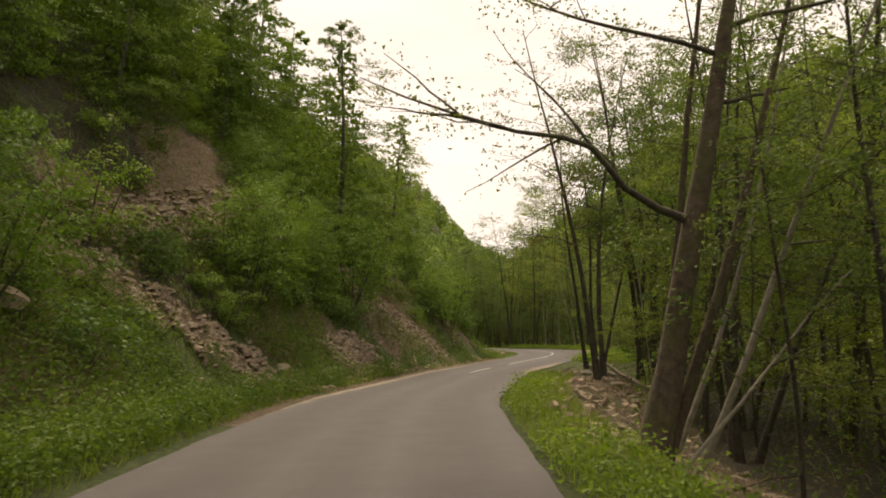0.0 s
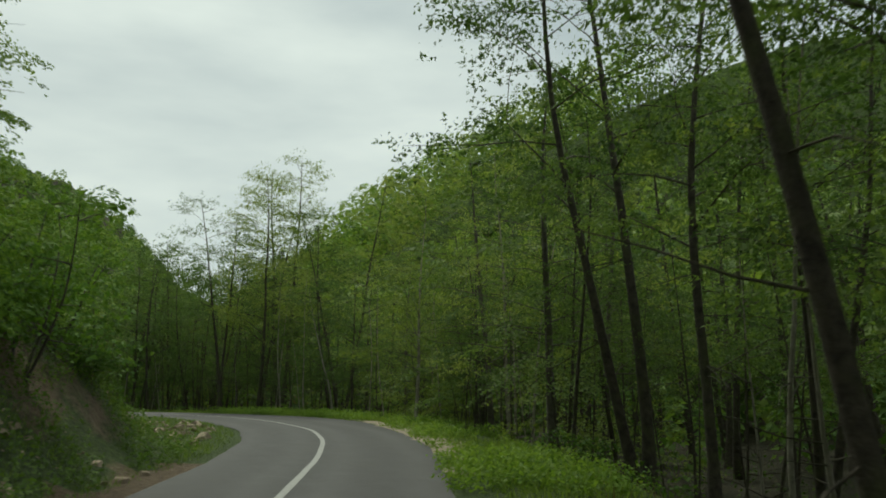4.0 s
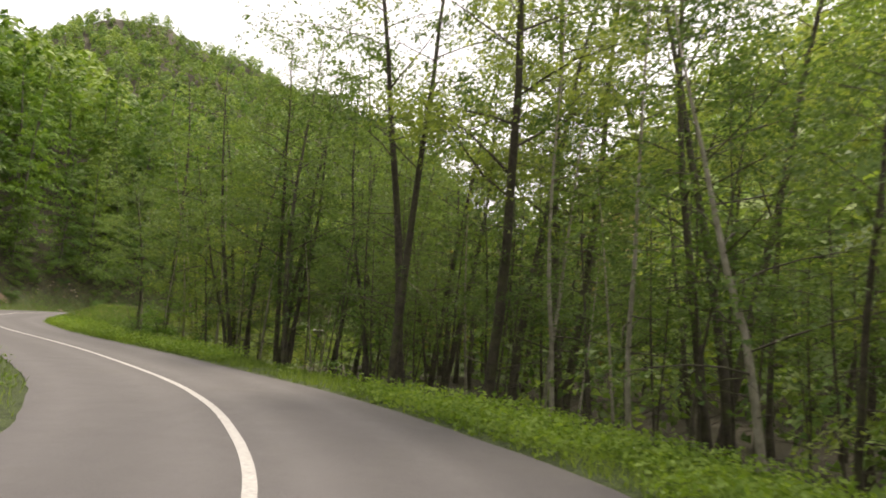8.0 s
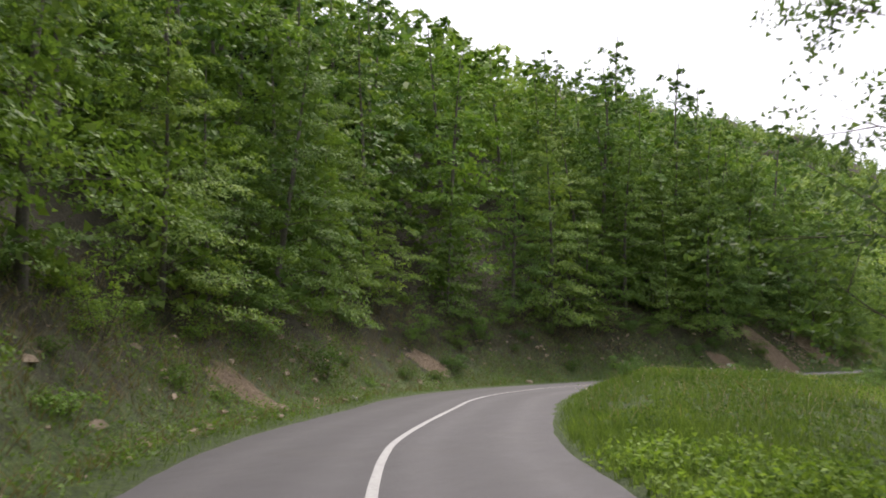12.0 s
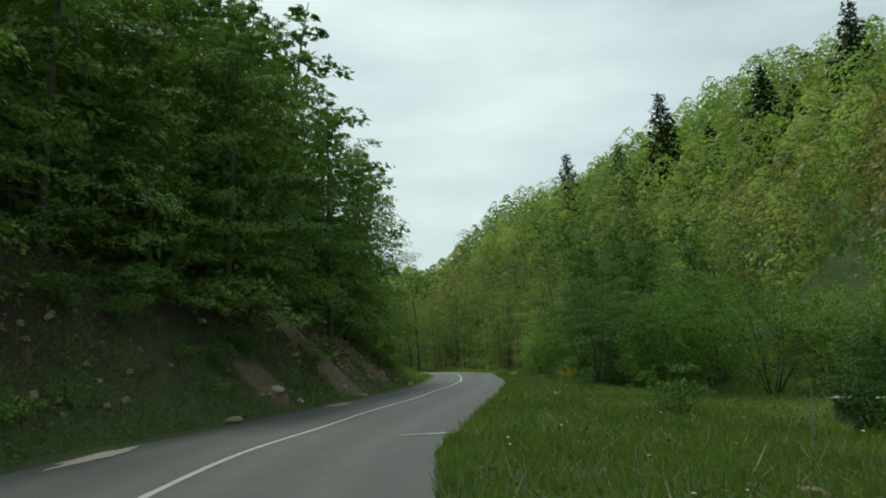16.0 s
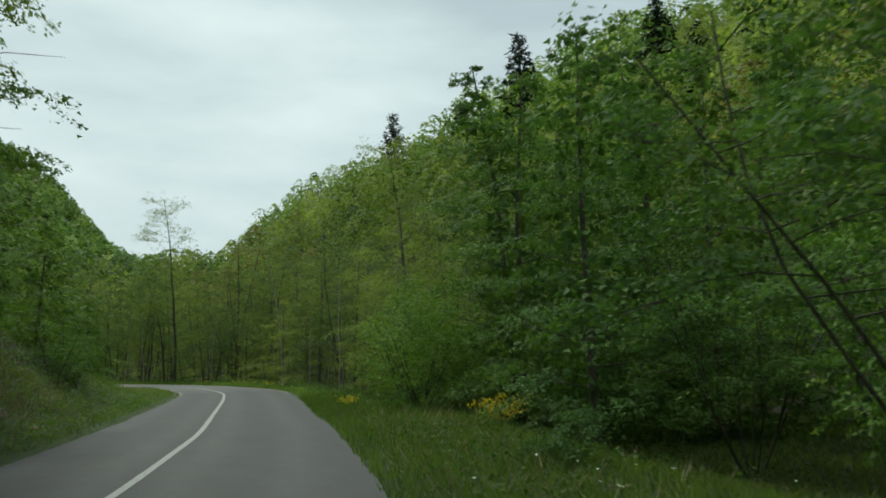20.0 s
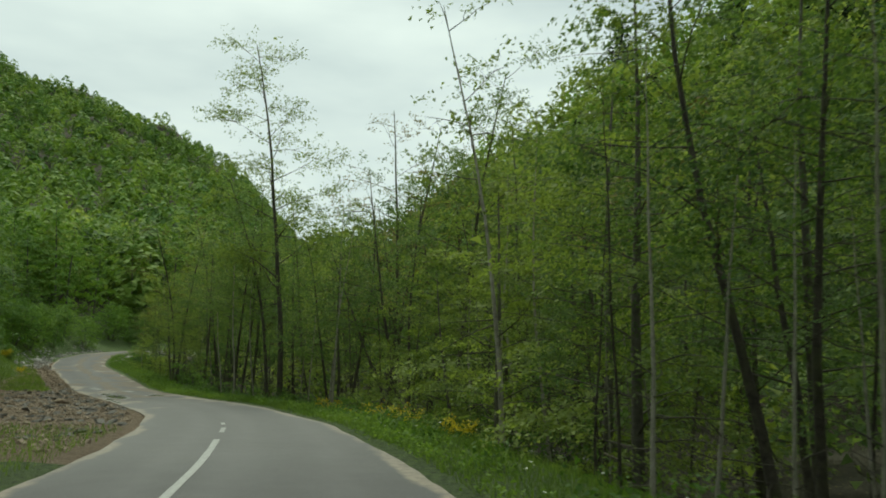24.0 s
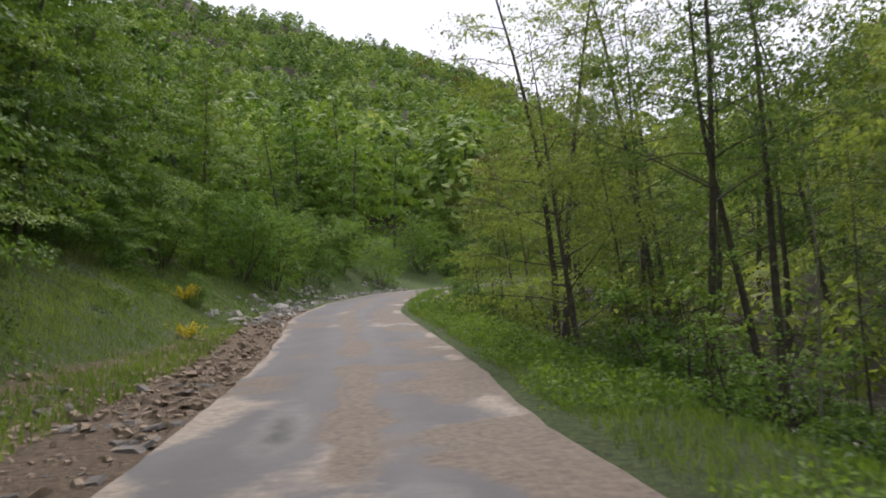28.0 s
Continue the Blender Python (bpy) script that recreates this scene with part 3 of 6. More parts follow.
road_me = mesh_of("road", np.stack([vx, vy, vz], -1).reshape(-1, 3), rq, ASPHALT, True)
tracks = np.exp(-((np.abs(so - 1.25) - .72) / .3) ** 2) + .8 * np.exp(-((np.abs(so + 1.25) - .72) / .3) ** 2)
edge = np.minimum(so - left_e[:, None], right_e[:, None] - so)
late = np.clip((RY - 229) / 9, 0, 1)[:, None]
mud = np.clip(.75 * np.clip((so - .9) / .8, 0, 1) * np.clip((RY[:, None] - 250) / 6, 0, 1) + .62 * np.exp(-(so / .35) ** 2) * np.clip((RY[:, None] - 247) / 4, 0, 1) + .6 * vnoise(vx, vy, 1.5, 45) + .3 * vnoise(vx, vy, .6, 46) - .2 * tracks + .12, 0, 1) * np.clip((RY[:, None] - 238) / 8, 0, 1)
sandy = np.clip(1 - np.abs(RY - 27) / 13, 0, 1)[:, None] * np.clip(1.1 - (so - left_e[:, None]) / .55, 0, 1) + np.clip(1 - np.abs(RY - 34) / 7, 0, 1)[:, None] * np.clip(1.1 - (right_e[:, None] - so) / .7, 0, 1)
dirt = 1.1 * sandy + late * (.18 + .55 * vnoise(vx, vy * .45, 1.6, 41) + .25 * vnoise(vx, vy, .8, 42) - .22 * tracks) + np.clip(.42 - edge, 0, 1) * .75 + np.clip((RY[:, None] - 203) / 12, 0, 1) * np.clip(.95 + .75 * vnoise(vx, vy, 2.1, 47) + .3 * vnoise(vx, vy, .7, 48), 0, 1.3) * np.clip(1.05 - edge / np.interp(RY, [203, 236, 246, 262, 290], [.3, .4, .8, .8, .5])[:, None], 0, 1) * np.where(so > 0, .9, .62)
wet = sum(a_ * np.exp(-((so - s_) / ws_) ** 2 - ((RY[:, None] - y_) / wy_) ** 2) for y_, s_, ws_, wy_, a_ in (
    (249.6, -1.15, .5, 3.4, 1.05), (250.2, .9, .65, 1.0, .95), (246.2, -1.85, .16, 3.0, .8), (254.6, -1.1, .4, 1.2, .8), (253.0, 1.2, .35, .8, .7), (257.5, .5, .5, 1.6, .6), (262, -.9, .5, 2.6, .6), (242.5, -2.0, .12, 2.0, .7)))
weights(road_me, wet=wet.ravel(), mud=mud.ravel(), wear=tracks.ravel(), dirt=dirt.ravel(), dust=((np.clip((RY - 206) / 20, 0, 1) * (1 - .65 * np.clip((RY - 236) / 10, 0, 1)) + .08 * np.exp(-((RY - 73) / 22) ** 4))[:, None] + so * 0).ravel())
tagged(new("road", road_me), "narrow grey asphalt road winding through the valley", "road", kind="structure")


def ribbon(name, y0, y1, s0, s1, lift, mat, label, wob=.05, seed=50, category="road marking", step=.5, taper=False):
    """A strip along the road between two offsets from the painted line (numbers or functions of the station's number)."""
    yy = np.arange(y0, y1 + 1e-6, step)
    k = np.clip(np.round((yy + 60) * 2).astype(int), 0, len(RY) - 1)
    xx, nxx, nyy, zz = (np.interp(yy, RY, v) for v in (RX, NX, NY, RZ))
    a = s0(k) if callable(s0) else np.full(len(yy), s0)
    b = s1(k) if callable(s1) else np.full(len(yy), s1)
    mid_, half = (a + b) / 2, (b - a) / 2
    if taper:
        half = half * np.sin(np.linspace(0, np.pi, len(yy))).clip(0.02) ** .5
    a = mid_ - half + wob * (vnoise(yy, yy * 0, 1.1, seed) + .6 * vnoise(yy, yy * 0, .35, seed + 2))
    b = mid_ + half + wob * (vnoise(yy, yy * 0, 1.1, seed + 1) + .6 * vnoise(yy, yy * 0, .35, seed + 3))
    rows = []
    cols = 3 if wob < .02 else 7
    for f in np.linspace(0, 1, cols):
        s = a + (b - a) * f
        px, py = xx + nxx * s, yy + nyy * s
        pz = zz + .035 * (1 - ((s + .1) / 3.0) ** 2).clip(0, 1) - .03
        if cols > 3:
            beyond = (s > WR[k] - .05) | (s < -WL[k] + .05)
            pz = np.where(beyond, np.maximum(ground(px, py), zz - .05), pz) + (-.02 if f in (0, 1) else .002)
        rows.append(np.stack([px, py, pz + lift], -1))
    v = np.stack(rows, 1).reshape(-1, 3)
    i = np.arange(len(yy) * cols).reshape(-1, cols)
    q = np.stack([i[:-1, :-1], i[:-1, 1:], i[1:, 1:], i[1:, :-1]], -1).reshape(-1, 4)
    return tagged(new(name, mesh_of(name, v, q, mat, True)), label, category, kind="structure")


ribbon("road_marking", 37, 222.2, -.06, .06, .006, PAINT, "continuous white painted centre line", .006, step=.25)
for a, b in ((29.8, 33.5), (223.8, 225.5), (226.3, 227.1)):
    ribbon("road_marking", a, b, -.055, .055, .006, PAINT, "worn white centre line dash", .006, step=.25)
RE, LE = (lambda k: WR[k]), (lambda k: -WL[k])
ribbon("gravel_shoulder", 43, 66, lambda k: WR[k] - .2, lambda k: WR[k] + 1.1, .006, SAND, "sandy gravel shoulder beside the asphalt", .22, 61, "shoulder", .25, True)


# ---- trees and shrubs ----
rng = np.random.default_rng(7)


class Growth:
    """Collects the wood and the leaves of one plant."""

    def __init__(self):
        self.wood, self.limb, self.leaf = [], [], []

    def tube(self, pts, radii, sides=6, limb=True):
        pts, radii = np.asarray(pts, float), np.asarray(radii, float)
        t = np.gradient(pts, axis=0)
        t /= np.linalg.norm(t, axis=1)[:, None] + 1e-9
        ref = np.where(np.abs(t[:, 2:3]) > .8, np.array([[1., 0, 0]]), np.array([[0, 0, 1.]]))
        u = np.cross(t, ref)
        u /= np.linalg.norm(u, axis=1)[:, None] + 1e-9
        w = np.cross(t, u)
        a = np.arange(sides) * 2 * np.pi / sides
        ring = pts[:, None] + radii[:, None, None] * (np.cos(a)[None, :, None] * u[:, None] + np.sin(a)[None, :, None] * w[:, None])
        i = np.arange(len(pts) * sides).reshape(-1, sides)
        r = np.roll(i, -1, 1)
        q = np.stack([i[:-1], r[:-1], r[1:], i[1:]], -1).reshape(-1, 4)
        (self.limb if limb else self.wood).append((ring.reshape(-1, 3), q))

    def clumps(self, centres, per, rx, rz, length, width):
        """Dense tufts whose leaves face outwards and up."""
        m = len(centres)
        d = rng.normal(size=(m, per, 3))
        d /= np.linalg.norm(d, axis=-1, keepdims=True)
        d[..., 2] = np.where(d[..., 2] < -.3, -d[..., 2], d[..., 2])
        p = np.asarray(centres)[:, None] + d * np.array([rx, rx, rz]) * rng.uniform(.6, 1.3, (m, 1, 1)) * rng.uniform(.72, 1.1, (m, per, 1))
        nrm = d * .75 + np.array([0, 0, .4]) + rng.normal(size=d.shape) * .38
        self.leaves(p.reshape(-1, 3), length, width, facing=nrm.reshape(-1, 3))

    def sprays(self, base, dirs, length, per, leaf_len, leaf_wid, wide=.42, droop=.22, up=.6, out=.5, loose=.34):
        """Flat fans of leaves, each along a twig that points outwards and sinks towards its tip."""
        base, dirs = np.asarray(base, float), np.asarray(dirs, float)
        m = len(base)
        dirs = dirs / (np.linalg.norm(dirs, axis=1)[:, None] + 1e-9)
        long_ = np.broadcast_to(np.asarray(length, float), (m,))[:, None]
        side = np.cross(dirs, np.array([0, 0, 1.]))
        side /= np.linalg.norm(side, axis=1)[:, None] + 1e-9
        t, u = np.sqrt(rng.random((m, per))), rng.normal(size=(m, per)) * .55
        p = base[:, None] + dirs[:, None] * (t * long_)[..., None] + side[:, None] * (u * wide * long_ * (1.15 - .75 * t))[..., None]
        p[..., 2] -= droop * long_ * t * t + np.abs(u) * .10 * long_
        p += rng.normal(size=p.shape) * .035
        nrm = np.array([0, 0, up]) + dirs[:, None] * out + rng.normal(size=p.shape) * loose
        self.leaves(p.reshape(-1, 3), leaf_len, leaf_wid, facing=nrm.reshape(-1, 3))

    def leaves(self, centres, length, width, flat=.5, droop=0.0, facing=None):
        c = np.asarray(centres, float)
        m = len(c)
        nrm = rng.normal(size=(m, 3)) * (1 - flat)
        nrm[:, 2] += flat + .25
        if facing is not None:
            nrm = facing
        nrm /= np.linalg.norm(nrm, axis=1)[:, None]
        a = rng.normal(size=(m, 3))
        a[:, 2] -= droop
        a -= nrm * (a * nrm).sum(1)[:, None]
        a /= np.linalg.norm(a, axis=1)[:, None] + 1e-9
        b = np.cross(nrm, a)
        size = rng.uniform(.65, 1.2, m)[:, None]
        l, w = a * length * size * .5, b * width * size * .5
        skew = rng.uniform(-.5, .5, m)[:, None]
        v = np.stack([c - l * 1.1, c + l * (.7 + skew) + w, c + l * (.7 - skew) - w], 1)
        self.leaf.append(v.reshape(-1, 3))

    @staticmethod
    def joined(chunks):
        vs, fs, base = [], [], 0
        for v, f in chunks:
            vs.append(v)
            fs.append(f + base)
            base += len(v)
        return np.concatenate(vs), np.concatenate(fs)

    def thing(self, name, bark, leaf, label, category, group, bark2=None):
        root = new(name)
        root.empty_display_size = .3
        if self.wood:
            part("trunk", mesh_of("trunk", *self.joined(self.wood), bark, True), root)
        if self.limb:
            tagged(part("branchwork", mesh_of("branchwork", *self.joined(self.limb), bark2 or bark, True), root), kind="stuff")
        if self.leaf:
            v = np.concatenate(self.leaf)
            part("crown", mesh_of("crown", v, np.arange(len(v)).reshape(-1, 3), leaf), root)
        return tagged(root, label, category, group)


def curve(start, direction, length, n, bend=(0, 0, 0), wander=.06):
    """A wandering line of n points from start."""
    d = np.asarray(direction, float)
    d = d / np.linalg.norm(d)
    step, p, out = length / (n - 1), np.asarray(start, float), [np.asarray(start, float)]
    for _ in range(n - 1):
        d = d + np.asarray(bend, float) / (n - 1) + rng.normal(size=3) * wander
        d /= np.linalg.norm(d)
        p = p + d * step
        out.append(p)
    return np.array(out)


def on_line(line, f):
    f = np.clip(np.asarray(f) * (len(line) - 1), 0, len(line) - 1.001)
    i = f.astype(int)
    return line[i] + (line[i + 1] - line[i]) * (f - i)[:, None]


def branch_out(g, trunk, radii, lo, hi, count, len_lo, len_hi, rise, leaf_n, leaf_len, leaf_wid, flat, twigs=3, spread=.35, start=.25, droop=0.0, sag=-.25, bare=0.0, wood=True, tuftsize=.19, tier=.38, clump=None, fans=False):
    """Limbs along a trunk with side twigs, and leaves round them."""
    tips, weights_ = [], []
    for j in range(count):
        f = lo + (hi - lo) * (j + rng.random()) / count
        base = on_line(trunk, [f])[0]
        q = (f - lo) / max(hi - lo, .01)
        length = (len_lo * (1 - q) + len_hi * q) * rng.uniform(.7, 1.2)
        az = j * 2.4 + rng.normal() * .4
        line = curve(base, (math.cos(az), math.sin(az), rise + rng.normal() * .15), length, 5, (0, 0, sag), .10)
        r0 = np.interp(f, np.linspace(0, 1, len(radii)), radii) * .42
        g.tube(line, np.linspace(max(r0, .012), .004, 5), 3)
        if rng.random() < bare:
            continue
        tips.append(line)
        weights_.append(length)
        for _ in range(twigs):
            f2 = rng.uniform(.35, .9)
            b2 = on_line(line, [f2])[0]
            dirn = (line[-1] - line[0]) / length + rng.normal(size=3) * np.array([.7, .7, .3])
            dirn[2] *= .5
            tw = curve(b2, dirn, length * rng.uniform(.3, .55), 3, (0, 0, -.1), .15)
            if wood:
                g.tube(tw, np.linspace(.009, .003, 3), 3)
            tips.append(tw)
            weights_.append(length * .55)
    w = np.array(weights_) / np.sum(weights_)
    if clump:
        per, rx, rz = clump
        at = [on_line(line, start + (1 - start) * np.sqrt(rng.random(k))) + rng.normal(size=(k, 3)) * np.array([spread, spread, spread * .5]) * .55 for line, k in zip(tips, rng.multinomial(max(3, leaf_n // per), w)) if k]
        at = np.concatenate(at)
        if not fans:
            return g.clumps(at, per, rx, rz, leaf_len, leaf_wid)
        middle = on_line(trunk, [.5])[0]
        away = (at - middle) * np.array([1, 1, .15])
        away /= np.linalg.norm(away, axis=1)[:, None] + 1e-9
        return g.sprays(at, away + rng.normal(size=at.shape) * np.array([.75, .75, .4]), rx * rng.uniform(1.2, 2.4, len(at)), per, leaf_len, leaf_wid, .5, .12, .5, .45, .45)
    pts = []
    for line, k in zip(tips, rng.multinomial(leaf_n, w)):
        m = max(1, round(k / 16))
        tuft = on_line(line, start + (1 - start) * np.sqrt(rng.random(m))) + rng.normal(size=(m, 3)) * np.array([spread * .8, spread * .8, spread * .35])
        pts.append(tuft[rng.integers(0, m, k)] + rng.normal(size=(k, 3)) * np.array([tuftsize, tuftsize, tuftsize * tier]))
    g.leaves(np.concatenate(pts), leaf_len, leaf_wid, flat, droop)


def make_alder(h, stems, leaf, n, label, bark=None, lean=.08, lo=.28, name="alder_tree", r=.0085, leafsize=.082, width=1.0, limbs=24, group="riverside trees", clump=(15, .36, .17), bark2=None):
    g = Growth()
    for i in range(stems):
        az = i * 2.1 + rng.random()
        hh = h * rng.uniform(.82, 1.05)
        tr = curve((.22 * i * math.cos(az), .22 * i * math.sin(az), -.2), (math.cos(az) * lean * (i > 0) * 2 + rng.normal() * lean, math.sin(az) * lean * (i > 0) * 2 + rng.normal() * lean, 1), hh, 11, (0, 0, .2), .035)
        radii = np.linspace(hh * r, hh * r * .12, 11)
        radii[0] *= 1.5
        g.tube(tr, radii, 8, False)
        branch_out(g, tr, radii, lo, .99, int(limbs / stems ** .5), 2.5 * width, 1.0 * width, .50, n // stems, leafsize, leafsize * .74, .45, 2, .33, sag=-.18, clump=clump, fans=True)
        for _ in range(int(9 / stems)):
            f = rng.uniform(.08, .35)
            az2 = rng.random() * 6.28
            g.tube(curve(on_line(tr, [f])[0], (math.cos(az2), math.sin(az2), rng.uniform(-.2, .3)), rng.uniform(.5, 1.7), 4, (0, 0, -.2), .15), np.linspace(.014, .004, 4), 3)
    return g.thing(name, bark or BARK_DARK, leaf, label, "tree", group, bark2 or BARK_DARK)


def make_beech(h, leaf, n, label, name="beech_tree", lo=.10, wide=1.0, leafsize=.128, limbs=16, per=22, fill=520, boughs=4.2):
    """A dense tapering crown of drooping leaf sprays in tiers round a straight trunk."""
    g = Growth()
    tr = curve((0, 0, -.3), (rng.normal() * .05, rng.normal() * .05, 1), h, 10, (0, 0, .1), .025)
    radii = np.linspace(h * .013, h * .0015, 10)
    g.tube(tr, radii, 7, False)
    rmax, ph = .285 * h * wide, rng.random(3) * 6.28

    def envelope(q, az):
        return rmax * np.clip(q / .14 + .6, 0, 1) * (1 - np.clip(q, 0, 1) ** 1.9) ** .8 * (1 + .20 * np.sin(3 * az + ph[0] + 5 * q) + .14 * np.sin(5 * az + ph[1] - 11 * q)) + .32

    m, nb = n // per, int(h * boughs)
    bq = np.clip((np.arange(nb) + rng.random(nb)) / nb, 0, 1) ** 1.08
    baz, reach = np.arange(nb) * 2.4 + rng.normal(size=nb) * .35, rng.uniform(.74, 1.16, nb)
    share = (1.25 - bq) ** .55 * reach
    pick = rng.choice(nb, m, p=share / share.sum())
    full = envelope(bq, baz) * reach
    full, u = full[pick], .22 + .78 * np.sqrt(rng.random(m))
    az = baz[pick] + rng.normal(size=m) * .30 * (1.2 - .5 * u)
    rise = .62 * bq[pick] ** 1.6 + .10
    length = np.clip(full * .34, .28, .95) * rng.uniform(.8, 1.2, m)
    away = np.clip(full * u - length * .8, .05, None)
    sink = .30 * full * u ** 2 * (1 - .6 * bq[pick])
    base = on_line(tr, lo + (.99 - lo) * bq[pick]) + np.stack([np.cos(az) * away, np.sin(az) * away, rise * away - sink + rng.normal(size=m) * .07], -1)
    g.sprays(base, np.stack([np.cos(az), np.sin(az), rise * .6 - .25], -1) + rng.normal(size=(m, 3)) * np.array([.35, .35, .08]), length, per, leafsize, leafsize * .74, .55, .2, .75, .45, .36)
    fill = max(fill, 1)
    q, az = rng.random(fill) ** 1.1 * .9, rng.random(fill) * 6.28
    deep = envelope(q, az) * .42 * np.sqrt(rng.random(fill))
    g.leaves(on_line(tr, lo + (.99 - lo) * q) + np.stack([np.cos(az) * deep, np.sin(az) * deep, 0 * az], -1), .42, .32, .3)
    for j in range(limbs):
        f = lo + (.9 - lo) * (j + rng.random()) / limbs
        az_ = j * 2.4 + rng.normal() * .4
        reach = float(envelope(np.array([(f - lo) / (.99 - lo)]), np.array([az_]))[0]) * .8
        g.tube(curve(on_line(tr, [f])[0], (math.cos(az_), math.sin(az_), .35), reach, 4, (0, 0, -.3), .08), np.linspace(max(.012, h * .0035 * (1 - f)), .005, 4), 3)
    return g.thing(name, BARK_BEECH, leaf, label, "tree", "trees on the slope", BARK_BEECH)


def make_round_bush(h, stems, leaf, n, label, leafsize=.115, per=22, name="hazel_bush", group="bushes in the clearing"):
    """A rounded bush: a domed, lumpy shell of leaf sprays over a handful of stems."""
    g = Growth()
    for i in range(stems):
        az = i * 2.4 + rng.random()
        tr = curve((.15 * math.cos(az), .15 * math.sin(az), -.15), (math.cos(az) * .45, math.sin(az) * .45, 1), h * rng.uniform(.6, .8), 6, (-.1 * math.cos(az), -.1 * math.sin(az), .05), .07)
        g.tube(tr, np.linspace(h * .009, h * .002, 6), 5, False)
    m = n // per
    heads = rng.normal(size=(13, 3))
    heads /= np.linalg.norm(heads, axis=1)[:, None]
    d = rng.normal(size=(m, 3))
    d /= np.linalg.norm(d, axis=1)[:, None]
    d[:, 2] = np.where(d[:, 2] < -.85, -d[:, 2], d[:, 2])
    lump = .72 + .33 * np.clip((d @ heads.T).max(1) * 2.2 - 1.2, 0, 1)
    rad = lump * rng.uniform(.80, 1.06, m) * np.where(rng.random(m) < .2, .65, 1)
    length = h * .13 * rng.uniform(.7, 1.3, m)
    tip = np.array([0, 0, h * .43]) + d * rad[:, None] * np.array([h * .46, h * .46, h * .52])
    aim = d + np.array([0, 0, .25]) + rng.normal(size=d.shape) * .2
    g.sprays(tip - d * length[:, None], aim, length, per, leafsize, leafsize * .74, .5, .15, .35, .6, .38)
    k = 160
    g.leaves(np.array([0, 0, h * .45]) + rng.normal(size=(k, 3)) * np.array([h * .15, h * .15, h * .16]), .19, .15, .3)
    return g.thing(name, BARK_GREY, leaf, label, "bush", group)


def make_bush(h, stems, leaf, n, label, name="hazel_bush", leafsize=.125, group="bushes in the clearing", bark=None, spread=.28, flat=.45, limbs=9, lo=.05, clump=(40, .46, .32), stem=.009):
    g = Growth()
    for i in range(stems):
        az = i * 2.4 + rng.random()
        tr = curve((.15 * math.cos(az), .15 * math.sin(az), -.15), (math.cos(az) * .5, math.sin(az) * .5, 1), h * rng.uniform(.75, 1.05), 7, (-.12 * math.cos(az), -.12 * math.sin(az), .05), .07)
        radii = np.linspace(h * stem, h * .002, 7)
        g.tube(tr, radii, 5, False)
        branch_out(g, tr, radii, lo, .98, limbs, h * .3, h * .12, .3, n // stems, leafsize, leafsize * .7, flat, 2, spread, .2, 0, -.25, 0, limbs > 6, clump=clump)
    return g.thing(name, bark or BARK_GREY, leaf, label, "bush" if "bush" in name else "shrub", group)


def make_fir(h, n, label):
    g = Growth()
    tr = curve((0, 0, -.3), (0, 0, 1), h, 8, (0, 0, 0), .006)
    g.tube(tr, np.linspace(h * .014, .02, 8), 7, False)
    pts = []
    for j in range(46):
        f = .10 + .88 * j / 46
        base = on_line(tr, [f])[0]
        length = (1 - f) ** .8 * h * .26 * rng.uniform(.75, 1.15) + .2
        for a in range(4):
            az = j * 1.3 + a * 1.57 + rng.normal() * .2
            line = curve(base, (math.cos(az), math.sin(az), -.12), length, 4, (0, 0, .15), .04)
            if a % 2 == 0:
                g.tube(line, np.linspace(.03, .008, 4), 3)
            k = max(2, int(n * length / (46 * 4 * h * .11)))
            pts.append(on_line(line, rng.random(k) ** .7) + rng.normal(size=(k, 3)) * np.array([.22, .22, .10]))
    g.leaves(np.concatenate(pts), .62, .26, .55, .5)
    return g.thing("fir_tree", BARK_DARK, NEEDLE, label, "tree", "firs on the ridge")


def make_broom():
    g = Growth()
    pts = []
    for i in range(16):
        az = rng.random() * 6.28
        ln = curve((rng.normal() * .08, rng.normal() * .08, -.05), (math.cos(az) * .6, math.sin(az) * .6, 1), rng.uniform(.7, 1.25), 5, (0, 0, -.1), .08)
        g.tube(ln, np.linspace(.010, .004, 5), 4, False)
        pts.append(on_line(ln, rng.uniform(.45, 1, 34)) + rng.normal(size=(34, 3)) * .07)
    p = np.concatenate(pts)
    g.leaves(p[::2] - np.array([0, 0, .12]), .10, .04, .2)
    root = g.thing("broom_shrub", LEAF_DARK, HERB, "broom shrub in full yellow flower on the verge", "shrub", "brooms along the verge")
    f = Growth()
    f.leaves(p, .085, .07, .3)
    v = np.concatenate(f.leaf)
    part("blossom", mesh_of("blossom", v, np.arange(len(v)).reshape(-1, 3), BROOM), root, "bright yellow pea flowers")["kind"] = "stuff"
    return root


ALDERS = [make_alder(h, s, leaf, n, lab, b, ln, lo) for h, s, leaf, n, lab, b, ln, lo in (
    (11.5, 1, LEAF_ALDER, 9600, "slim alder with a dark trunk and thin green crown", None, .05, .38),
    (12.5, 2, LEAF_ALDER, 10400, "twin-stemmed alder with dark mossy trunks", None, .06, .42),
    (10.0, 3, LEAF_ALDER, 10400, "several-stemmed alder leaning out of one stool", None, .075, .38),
    (13.0, 1, LEAF_YOUNG, 9800, "tall alder with fresh yellow-green leaves", None, .05, .36),
    (9.0, 1, LEAF_YOUNG, 11500, "young tree with yellow-green leaves down to the verge", BARK_GREY, .06, .12),
    (12.0, 2, LEAF_BUD, 3600, "nearly bare alder with brownish buds", None, .06, .30))]
